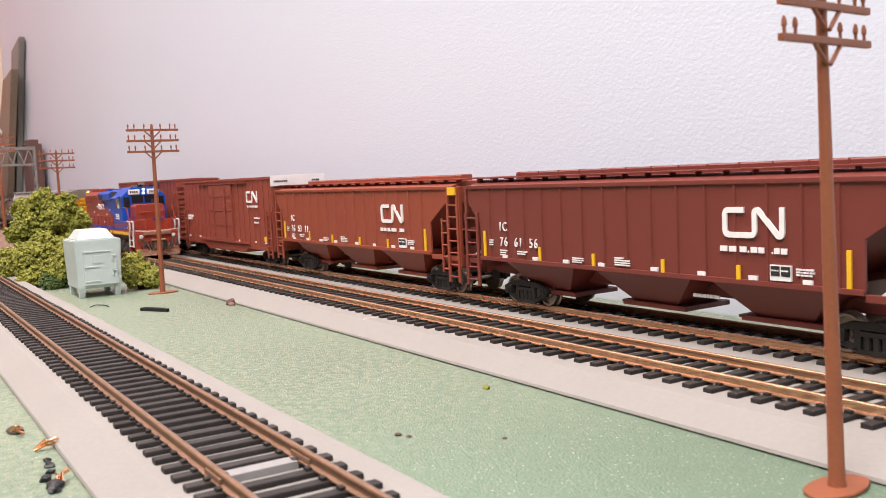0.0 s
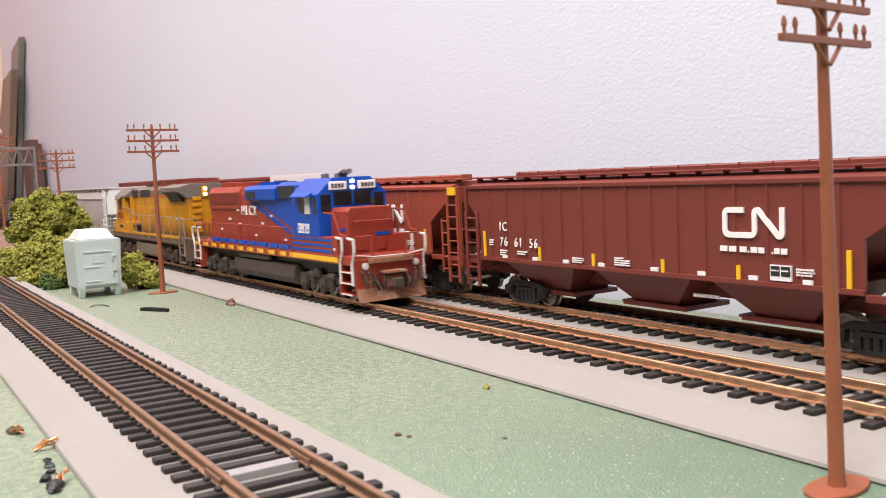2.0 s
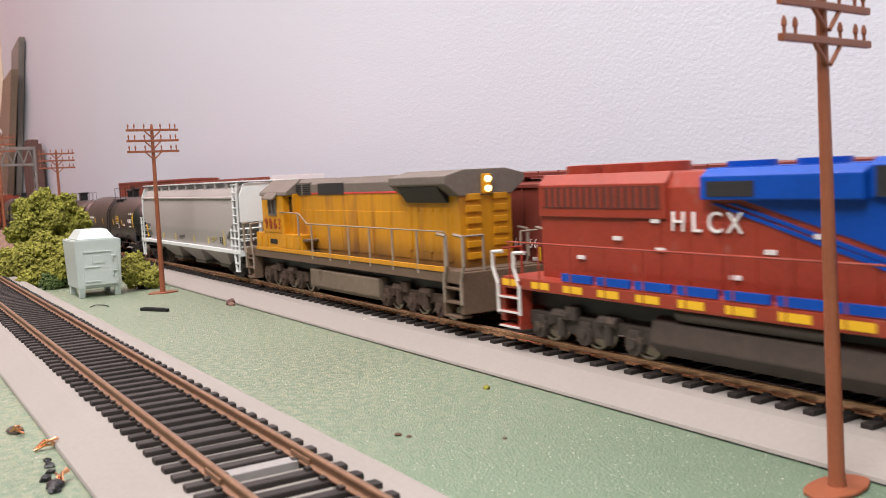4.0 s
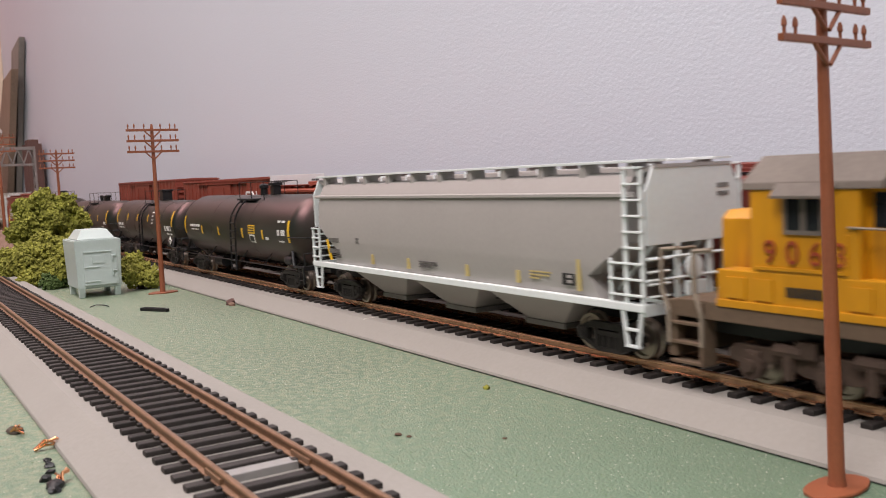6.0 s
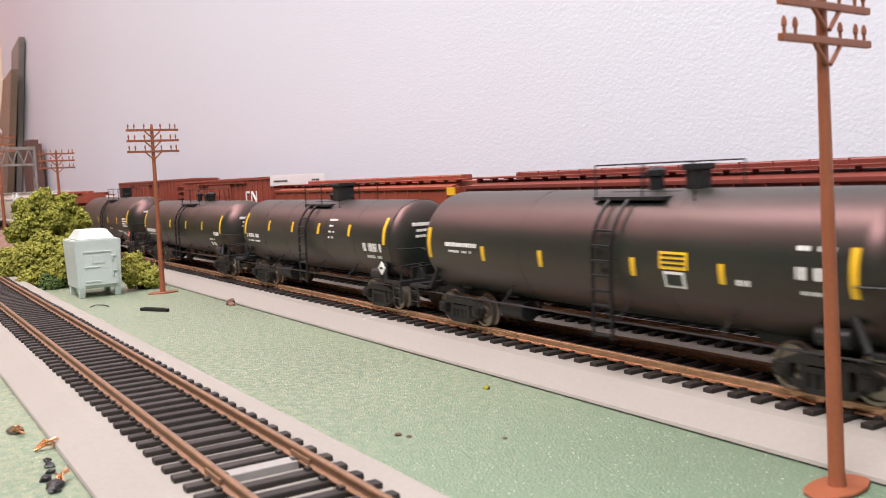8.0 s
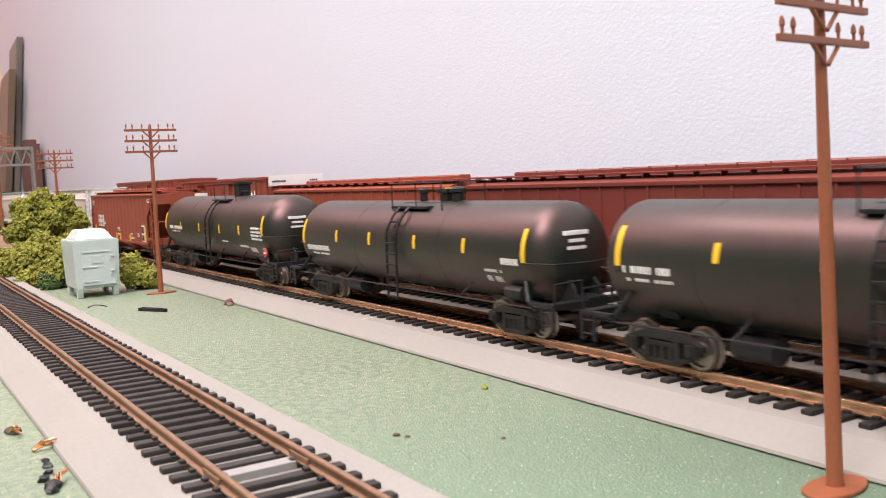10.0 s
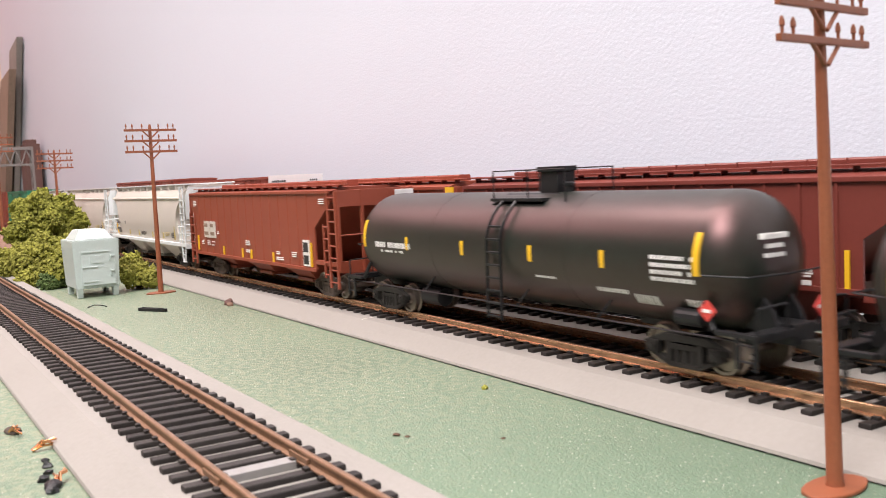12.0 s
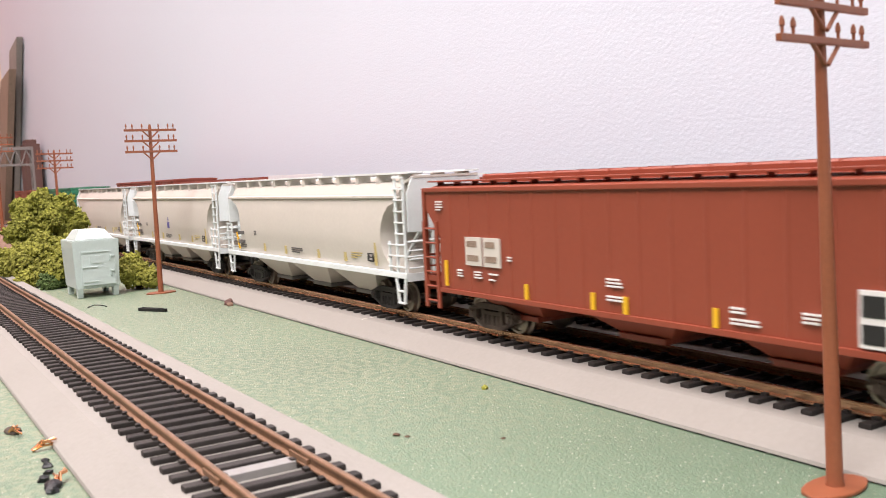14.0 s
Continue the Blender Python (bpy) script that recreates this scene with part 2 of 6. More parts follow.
track("track_main", MAIN, -3770, 420, -1050, 20, M_RAIL, "running track with brass-coloured rails on black ties")
track("track_back", BACK, -3770, 420, -1050, 20, M_RAIL, "siding track with dull rails on black ties")
track("track_front", FRONT, -3770, 200, -1000, -60, M_RAILFRONT, "foreground track with rust-brown rails on black ties")

# ---- standing things on the board ----
def telegraph_pole(at, lean, label, turn=0.0, gone=()):
    """A moulded pole; gone: (arm, insulator) pairs that have broken off."""
    p = base("telegraph_pole", at, label, "telegraph pole", "telegraph poles", turn=(lean[0], lean[1], turn))
    bm = NEW()
    prism(bm, [(4.6 * math.cos(i * math.pi / 10), 8.4 * math.sin(i * math.pi / 10) * (1 + 0.06 * math.cos(i * math.pi / 2))) for i in range(20)], 0, 0.8, "z", 0.35)
    part("foot", bm, M_POLE, p)
    bm = NEW()
    revolve(bm, [(0.5, 1.75), (2.0, 1.5), (40, 1.28), (95, 0.9), (97, 0.5)], 14, "z")
    part("pole", bm, M_POLE, p, smooth=True)
    for a, z in enumerate((81.5, 87.6, 93.6)):
        bm = NEW()
        box(bm, 0.35, 1.5, -14.6, 14.6, z - 0.65, z + 0.65, 0.12)
        arm = part("crossarm", bm, M_POLE, p)
        for s in (-1, 1):
            bm = NEW()
            rod(bm, (1.1, s * 0.5, z - 4.2), (1.0, s * 4.6, z - 0.3), 0.42)
            part("brace", bm, M_POLE, arm)
        for k, y in enumerate((-13.4, -10.0, -4.6, 4.6, 10.0, 13.0)):
            if (a, k) in gone:
                continue
            bm = NEW()
            revolve(bm, [(0, 0.3), (1.2, 0.32), (1.4, 0.52), (2.2, 0.48), (3.0, 0.2)], 8, "z")
            part("insulator", bm, M_POLE, arm, at=(0.9, y, z + 0.6), smooth=True)
    return p


telegraph_pole((-530.5, 140.2, 0), (0, 0.9), "brown plastic telegraph pole on an oval foot behind the cabinet")
telegraph_pole((-100.9, 146.4, 0), (0.0, -1.3), "tall brown plastic telegraph pole beside the running track", 5.4, ((0, 2), (1, 2)))
telegraph_pole((-838, 140, 0), (0, 0), "brown plastic telegraph pole beyond the bushes")


def relay_cabinet():
    b = base("relay_cabinet", (-562, 109.2, 0), "pale grey plastic trackside relay cabinet on four feet", "cabinet", turn=(0, 0, 0))
    w, d = 12.2, 17.0
    bm = NEW()
    vs = []
    for z, s in ((5.2, 0.97), (33.0, 1.05)):
        vs.append([bm.verts.new((x * d * s, y * w * s, z)) for x, y in ((-1, -1), (1, -1), (1, 1), (-1, 1))])
    for i in range(4):
        j = (i + 1) % 4
        bm.faces.new((vs[0][i], vs[0][j], vs[1][j], vs[1][i]))
    bm.faces.new(vs[0][::-1]); bm.faces.new(vs[1])
    bmesh.ops.bevel(bm, geom=bm.edges[:], offset=0.5, segments=2, affect="EDGES")
    part("body", bm, M_BOX, b)
    bm = NEW()
    vs = []
    for z, s in ((33.0, 0.86), (38.6, 0.58)):
        vs.append([bm.verts.new((x * d * s, y * w * s, z)) for x, y in ((-1, -1), (1, -1), (1, 1), (-1, 1))])
    for i in range(4):
        j = (i + 1) % 4
        bm.faces.new((vs[0][i], vs[0][j], vs[1][j], vs[1][i]))
    bm.faces.new(vs[1]); bm.faces.new(vs[0][::-1])
    bmesh.ops.bevel(bm, geom=bm.edges[:], offset=0.4, segments=2, affect="EDGES")
    part("roof", bm, M_BOX, b)
    bm = NEW()
    box(bm, 16.8, 17.6, -8.6, 10.0, 7.0, 29.0, 0.25)
    door = part("door", bm, M_BOX, b)
    for z in (25.8, 17.2, 9.0):
        bm = NEW(); box(bm, 17.5, 18.1, -8.2, 0.0 if z < 25 else 7.0, z, z + 0.7, 0.15)
        part("strap_hinge", bm, M_BOX, door)
    bm = NEW(); box(bm, 17.5, 17.9, -3.6, 3.6, 19.5, 24.0, 0.1)
    part("name_plate", bm, M_BOX, door)
    for z in (12.0, 20.5):
        bm = NEW(); box(bm, 17.5, 18.3, 6.8, 7.6, z, z + 3.4, 0.15); box(bm, 17.6, 18.4, 7.5, 9.4, z + 2.6, z + 3.2)
        part("latch", bm, M_BOX, door)
    for x in (-1, 1):
        for y in (-1, 1):
            bm = NEW()
            prism(bm, [(-3.2, 5.6), (3.2, 5.6), (1.6, 0), (-1.6, 0)], -1.5, 1.5, "y", 0.2)
            part("foot", bm, M_BOX, b, at=(x * 13.4, y * 9.8, 0))
    return b


relay_cabinet()

# ---- railway vehicles: shared pieces; x forward, z from the rail top, millimetres ----
def wheelset_mesh(r=5.15):
    bm = NEW()
    half = [(-12.4, 0.5), (-12.2, 0.8), (-10.2, 0.8), (-9.6, 1.9), (-9.3, 2.0), (-9.2, r - 1.0), (-9.9, r - 0.8), (-9.9, r), (-8.0, r + 0.05), (-7.7, r + 0.7), (-7.2, r + 0.7), (-7.2, 1.2)]
    revolve(bm, half + [(-a, b) for a, b in half[::-1]], 28, "y")
    return mesh_of(bm, "wheelset", M_WHEEL, True)


def sideframe_mesh(material):
    bm = NEW()
    for s in (-1, 1):
        y0, y1 = sorted((s * 11.0, s * 12.9))
        prism(bm, [(-13.4, 6.6), (-7, 9.0), (7, 9.0), (13.4, 6.6), (13.4, 4.9), (7, 7.0), (-7, 7.0), (-13.4, 4.9)], y0, y1, "y", 0.15)
        prism(bm, [(-12.6, 5.2), (-4.6, 1.8), (4.6, 1.8), (12.6, 5.2), (12.6, 3.9), (4.8, 0.6), (-4.8, 0.6), (-12.6, 3.9)][::-1], y0, y1, "y", 0.15)
        for x in (-5.0, 5.0):
            box(bm, x - 0.9, x + 0.9, y0, y1, 1.6, 7.2)
        for x in (-10.2, 10.2):
            box(bm, x - 1.9, x + 1.9, min(y0, y0 + s * 0.8), max(y1, y1 + s * 0.9), 3.6, 6.9, 0.3)
            rod(bm, (x, s * 12.5, 5.1), (x, s * 14.2, 5.1), 1.1, 10)
        for x in (-2.6, 0, 2.6):
            rod(bm, (x, s * 12.0, 1.7), (x, s * 12.0, 5.2), 1.05, 8)
        box(bm, -4.2, 4.2, y0, y1 + 0.01, 5.2, 6.6, 0.2)
    box(bm, -2.6, 2.6, -11.2, 11.2, 3.4, 7.6, 0.3)
    return mesh_of(bm, "truck", material)


WHEELS = wheelset_mesh()
FRAME_BLACK = sideframe_mesh(M_TRUCK)
FRAME_DUSTY = sideframe_mesh(M_DUSTY)
ROLLING = []


def truck(parent, x, frame_mesh=None):
    t = part("truck", frame_mesh or FRAME_BLACK, None, parent, at=(x, 0, 0))
    for d in (-10.2, 10.2):
        w = part("wheelset", WHEELS, None, t, "turned metal wheels on an axle", at=(d, 0, 5.15))
        ROLLING.append(w)
    return t


def coupler(parent, x, s, material):
    bm = NEW()
    box(bm, x - 5 if s > 0 else x - 2, x + 2 if s > 0 else x + 5, -1.3, 1.3, 7.4, 9.6, 0.2)
    box(bm, x + s * 1.5 - 1.6, x + s * 1.5 + 1.6, -2.4, 2.0, 6.6, 10.2, 0.5)
    part("coupler", bm, material, parent)


def hand_rail(parent, pts, material, r=0.42, name="handrail"):
    bm = NEW()
    pipe(bm, pts, r, 6)
    return part(name, bm, material, parent)


def ladder(bm, p, q, z0, z1, rungs, r=0.5):
    """Two stiles at p and q (x, y) with rungs between."""
    along_x = abs(q[0] - p[0]) > abs(q[1] - p[1])
    wx, wy = (r * 1.5, r * 0.8) if along_x else (r * 0.8, r * 1.5)
    for a in (p, q):
        box(bm, a[0] - wx, a[0] + wx, a[1] - wy, a[1] + wy, z0, z1, r * 0.2)
    for i in range(rungs):
        z = z0 + (z1 - z0) * (i + 0.5) / rungs
        rod(bm, (p[0], p[1], z), (q[0], q[1], z), r * 0.75, 6)


def plate(parent, name, x0, x1, z0, z1, y, material, label="", thick=0.14):
    bm = NEW()
    box(bm, x0, x1, y - thick, y + 0.45, z0, z1)
    return part(name, bm, material, parent, label)


def bars(parent, x, z, rows, y, material, h=0.62, gap=0.42, name="stencil"):
    """Small print too fine to read: a row of short bars for each width given."""
    bm = NEW()
    rng = random.Random(round(x * 10 + z * 7))
    for i, w in enumerate(rows):
        zz, a = z - i * (h + gap), x
        while a < x + w - 0.2:
            b = min(a + rng.uniform(0.45, 1.2), x + w)
            box(bm, a, b, y - 0.12, y + 0.4, zz - h, zz)
            a = b + 0.25
    return tagged(part(name, bm, material, parent), kind="stuff")


def ribbon(bm, pts, w, y):
    """A band of even width along a line of (x, z), lying against a side."""
    L, R = [], []
    n = len(pts)
    for i, p in enumerate(pts):
        a, b = Vector(pts[max(i - 1, 0)]), Vector(pts[min(i + 1, n - 1)])
        d = (b - a).normalized()
        k = Vector((-d.y, d.x))
        if 0 < i < n - 1:
            d1 = (Vector(p) - a).normalized()
            c = max(0.5, Vector((-d1.y, d1.x)).dot(k))
        else:
            c = 1.0
        L.append(bm.verts.new((p[0] + k.x * w / 2 / c, y, p[1] + k.y * w / 2 / c)))
        R.append(bm.verts.new((p[0] - k.x * w / 2 / c, y, p[1] - k.y * w / 2 / c)))
    fs = [bm.faces.new((L[i], L[i + 1], R[i + 1], R[i])) for i in range(n - 1)]
    ext = bmesh.ops.extrude_face_region(bm, geom=fs)
    vs = [g for g in ext["geom"] if isinstance(g, bmesh.types.BMVert)]
    bmesh.ops.translate(bm, vec=(0, 0.55, 0), verts=vs)
    bmesh.ops.recalc_face_normals(bm, faces=bm.faces)


def arc_pts(cx, cz, r, a0, a1, n=5):
    return [(cx + r * math.cos(radians(a0 + (a1 - a0) * i / n)), cz + r * math.sin(radians(a0 + (a1 - a0) * i / n))) for i in range(n + 1)]


def band_emblem(parent, x, z, w, h, y, material):
    """The railway's emblem as one bent white band."""
    t = h * 0.185
    r, k = h * 0.15, h * 0.10
    x1, z1 = x + w - t / 2, z + h - t / 2
    x0, z0 = x + t / 2, z + t / 2
    xm = x + w * 0.53
    pts = [(x + w * 0.36, z1)] + arc_pts(x0 + r, z1 - r, r, 90, 180) + arc_pts(x0 + r, z0 + r, r, 180, 270) + arc_pts(xm - r, z0 + r, r, 270, 360)
    pts += arc_pts(xm + k, z1 - k, k, 180, 35, 6) + arc_pts(x1 - k, z0 + k, k, 215, 360, 6) + [(x1, z + h)]
    bm = NEW()
    ribbon(bm, pts, t, y - 0.1)
    return part("emblem", bm, material, parent, "white bent-band emblem")


def number(parent, text, x, z, h, y, material, spread):
    """Digits set one by one, as on the car side."""
    for i, c in enumerate(text):
        words(c, h, material, parent, (x + i * spread + (i // 2) * 3.7, y - 0.12, z), width=0.85, name="numeral")


# ---- ribbed covered hopper ----
def ribbed_hopper(at, material, label, group, B=18.2, H=46.3, ribs=15, frames=None, proud=0.5, gate=14.0):
    c = base("covered_hopper", at, label, "hopper wagon", group)
    W = 18.4
    sL, sR = -88.0, 74.0
    bm = NEW()
    prism(bm, [(-98, H), (92, H), (92, 42.5), (86, 41.5), (58, B), (54, B), (50, B), (-60, B), (-86, 39.5), (-98, 40.5)], -W + 0.9, W - 0.9, "y")
    part("body", bm, material, c)
    for s in (-1, 1):
        bm = NEW()
        y0, y1 = sorted((s * (W - 0.9), s * W))
        prism(bm, [(-99, H), (93, H), (93, 41.5), (sR + 3, 31), (sR + 3, B - 0.4), (sL - 3, B - 0.4), (sL - 3, 31), (-99, 40)], y0, y1, "y", 0.12)
        side = part("side_sheet", bm, material, c)
        bm = NEW()
        box(bm, sL - 3, sR + 3, *sorted((s * (W - 0.2), s * (W + 0.7))), B - 1.3, B + 0.2, 0.15)
        part("side_sill", bm, material, side)
        bm = NEW()
        box(bm, -99.5, 93.5, *sorted((s * (W - 0.6), s * (W + 0.75))), H - 0.9, H + 0.5, 0.2)
        part("top_chord", bm, material, side)
        for i in range(ribs):
            x = sL + 4 + (sR - sL - 8) * i / (ribs - 1)
            bm = NEW()
            prism(bm, [(x - 0.6, s * W), (x - 0.35, s * (W + proud)), (x + 0.35, s * (W + proud)), (x + 0.6, s * W)], B, H - 0.8, "z")
            part("rib", bm, material, side)
    bm = NEW()
    prism(bm, [(-W, H), (-11, 48.6), (11, 48.6), (W, H)], -99.5, 93.5, "x")
    part("roof", bm, material, c)
    bm = NEW()
    prism(bm, [(-3.0, 48.5), (-3.0, 50.9), (-2.6, 51.4), (2.6, 51.4), (3.0, 50.9), (3.0, 48.5)], -86, 80, "x")
    hatch = part("roof_hatch", bm, material, c)
    for i in range(14):
        bm = NEW()
        box(bm, -84 + i * 12.2, -83.6 + i * 12.2, -3.15, 3.15, 48.6, 51.46)
        part("hatch_clamp", bm, material, hatch)
    for s in (-1, 1):
        bm = NEW()
        y0, y1 = sorted((s * 10.0, s * 15.0))
        box(bm, -103, 97, y0, y1, 49.3, 49.8, 0.1)
        walkway = part("running_board", bm, material, c)
        for i in range(19):
            bm = NEW()
            x = -98 + i * 10.6
            prism(bm, [(x - 0.2, 47.0), (x + 0.2, 47.0), (x + 0.2, 49.4), (x - 0.2, 49.4)], y0 + 1.2, y1 - 1.2, "y")
            part("bracket", bm, material, walkway)
    for x, half in ((-57, 10 + (B - 6.4)), (-4, 12 + (B - 6.4)), (46, 10 + (B - 6.4))):
        bm = NEW()
        rows = []
        for z, hx, hy in ((B, half, W - 1.2), (6.4, 9.5, 9.0)):
            rows.append([bm.verts.new((x + a * hx, b * hy, z)) for a, b in ((-1, -1), (1, -1), (1, 1), (-1, 1))])
        for i in range(4):
            j = (i + 1) % 4
            bm.faces.new((rows[1][i], rows[1][j], rows[0][j], rows[0][i]))
        bm.faces.new(rows[0]); bm.faces.new(rows[1][::-1])
        bmesh.ops.recalc_face_normals(bm, faces=bm.faces)
        bay = part("discharge_bay", bm, material, c)
        bm = NEW()
        box(bm, x - gate, x + gate, -10.5, 10.5, 4.9, 6.5, 0.2)
        box(bm, x - gate - 3, x - gate + 1, -8, 8, 5.2, 6.0)
        part("outlet_gate", bm, material, bay)
    bm = NEW()
    box(bm, -101, 100, -3, 3, 9.5, 13.5, 0.3)
    part("centre_sill", bm, material, c)
    for s, xa, xb in ((-1, -101, sL - 3), (1, sR + 3, 100)):
        x_out = xa if s < 0 else xb
        bm = NEW()
        box(bm, min(x_out, x_out - s * 2), max(x_out, x_out - s * 2), -W, W, 12.5, 17.5, 0.2)
        box(bm, min(xa, xb), max(xa, xb), -W, -W + 1.2, 15.2, 17.2, 0.15)
        box(bm, min(xa, xb), max(xa, xb), W - 1.2, W, 15.2, 17.2, 0.15)
        part("end_platform", bm, material, c)
        for y in (-W + 0.7, -6.5, 6.5, W - 0.7):
            bm = NEW()
            box(bm, x_out - 0.8, x_out + 0.8, y - 0.7, y + 0.7, 13, H + 0.4, 0.15)
            part("end_post", bm, material, c)
        bm = NEW()
        if s > 0:
            ladder(bm, (x_out - 0.5, -W - 0.2), (x_out - 8.0, -W - 0.2), 6.0, H, 8, 0.5)
            box(bm, x_out - 13.4, x_out - 12.4, -W - 0.6, -W + 0.2, 10.0, 33.0, 0.1)
            for k in range(5):
                rod(bm, (x_out - 13.0, -W - 0.2, 11.5 + k * 5.1), (x_out - 8.0, -W - 0.2, 11.5 + k * 5.1), 0.42, 6)
        else:
            ladder(bm, (x_out - s * 0.5, -W - 0.2), (x_out - s * 8.5, -W - 0.2), 6.0, 36, 6, 0.55)
        part("side_ladder", bm, material, c)
        bm = NEW()
        if s > 0:
            rod(bm, (x_out + 1.0, -W + 1, 28.5), (x_out + 1.0, W - 1, 28.5), 0.45, 6)
            part("grab_rail", bm, material, c)
        else:
            ladder(bm, (x_out - 0.9, -W + 1), (x_out - 0.9, -W + 9), 10.0, 30, 5, 0.5)
            part("end_ladder", bm, material, c)
        bm = NEW()
        box(bm, x_out - 0.6, x_out + 0.6, -W + 0.2, W - 0.2, H - 6.6, H + 0.3, 0.1)
        part("end_sheet", bm, material, c)
        coupler(c, x_out + s * 2.5, s, M_TRUCK)
    bm = NEW()
    revolve(bm, [(-99.5, 3.4), (-98.8, 3.6), (-98.1, 3.4)], 18, "x", (103.0, 9, 33))
    part("brake_wheel", bm, M_BLACK, c)
    truck(c, -70, frames)
    truck(c, 76, frames)
    return c


def hopper_print(c, y, digits, emblem):
    """The lettering of a grain hopper's near side."""
    for x, z0, z1 in ((-87.4, 18.6, 28.6), (-52.2, 18.6, 23.6), (-23.0, 18.4, 22.6), (9.1, 18.3, 22.4), (38.3, 18.3, 22.4), (73.0, 18.4, 28.2)):
        plate(c, "reflector_stripe", x - 0.65, x + 0.65, z0, z1, y, M_YELLOWP, "yellow reflector stripe")
    for x in (-74, -55, -37.5, -19, 5.5, 24.8, 43.4, 61.0):
        plate(c, "white_panel", x - 1.5, x + 1.5, 18.5, 19.7, y, M_WHITEP, "small white panel")
    for k, d in enumerate("IC"):
        words(d, 3.6, M_WHITEP, c, (-76.2 + k * 2.9, y - 0.1, 29.0), width=0.9, name="reporting_mark")
    number(c, digits, -75.6, 23.1, 3.6, y, M_WHITEP, 2.8)
    bars(c, -84, 25.4, (2.6, 2.2, 2.6), y, M_WHITEP, 0.5, 0.4)
    bars(c, -77, 21.6, (4.5, 4.0, 3.6), y, M_WHITEP, 0.5, 0.35)
    bars(c, -66, 21.6, (6, 5), y, M_WHITEP, 0.5, 0.35)
    bars(c, -34, 20.8, (6, 6, 5), y, M_WHITEP, 0.4, 0.3)
    bars(c, -12.5, 22.0, (4, 7, 7, 7), y, M_WHITEP, 0.45, 0.3)
    bars(c, 57.5, 22.6, (5.5, 5.5, 5.0), y, M_WHITEP, 0.45, 0.3)
    bm = NEW()
    for a, b in ((32.0, 34.6), (35.2, 37.8), (39.0, 41.4), (41.8, 42.2), (42.8, 45.0), (45.4, 47.4), (49.8, 50.2), (50.6, 52.4), (52.8, 54.8)):
        box(bm, a, b, y - 0.12, y + 0.08, 26.2, 27.8 if b - a > 0.6 else 26.7)
    tagged(part("web_line", bm, M_WHITEP, c, "white bars of a line of print"), kind="stuff")
    plate(c, "data_panel", 49.2, 56.0, 18.9, 23.2, y, M_WHITEP, "black data panel with white frame")
    plate(c, "data_panel_field", 49.5, 52.4, 20.2, 22.9, y - 0.1, M_BLACKP)
    plate(c, "data_panel_field", 52.8, 55.7, 20.2, 22.9, y - 0.1, M_BLACKP)
    bars(c, 49.8, 21.9, (2.2,), y - 0.2, M_WHITEP, 0.4)
    bars(c, 53.0, 21.9, (2.2,), y - 0.2, M_WHITEP, 0.4)
    if emblem:
        band_emblem(c, 33.0, 30.2, 21.0, 8.7, y, M_WHITEP)


# ---- the rake standing on the siding ----
hop = ribbed_hopper((-212.0, BACK, RAIL_Z), M_OXIDE, "oxide red ribbed covered hopper wagon standing on the siding", "standing wagons")
hopper_print(hop, -18.98, "766156", True)
bars(hop, 18.0, 12.2, (10,), -15.2, M_WHITEP, 1.0)
hop = ribbed_hopper((-418.6, BACK, RAIL_Z), M_OXIDE2, "lighter oxide red ribbed covered hopper wagon standing on the siding", "standing wagons")
hopper_print(hop, -18.98, "765311", True)
plate(hop, "consolidated_panel", 93.5, 99.5, 43.0, 46.4, -19.4, M_YELLOWP, "yellow printed panel")


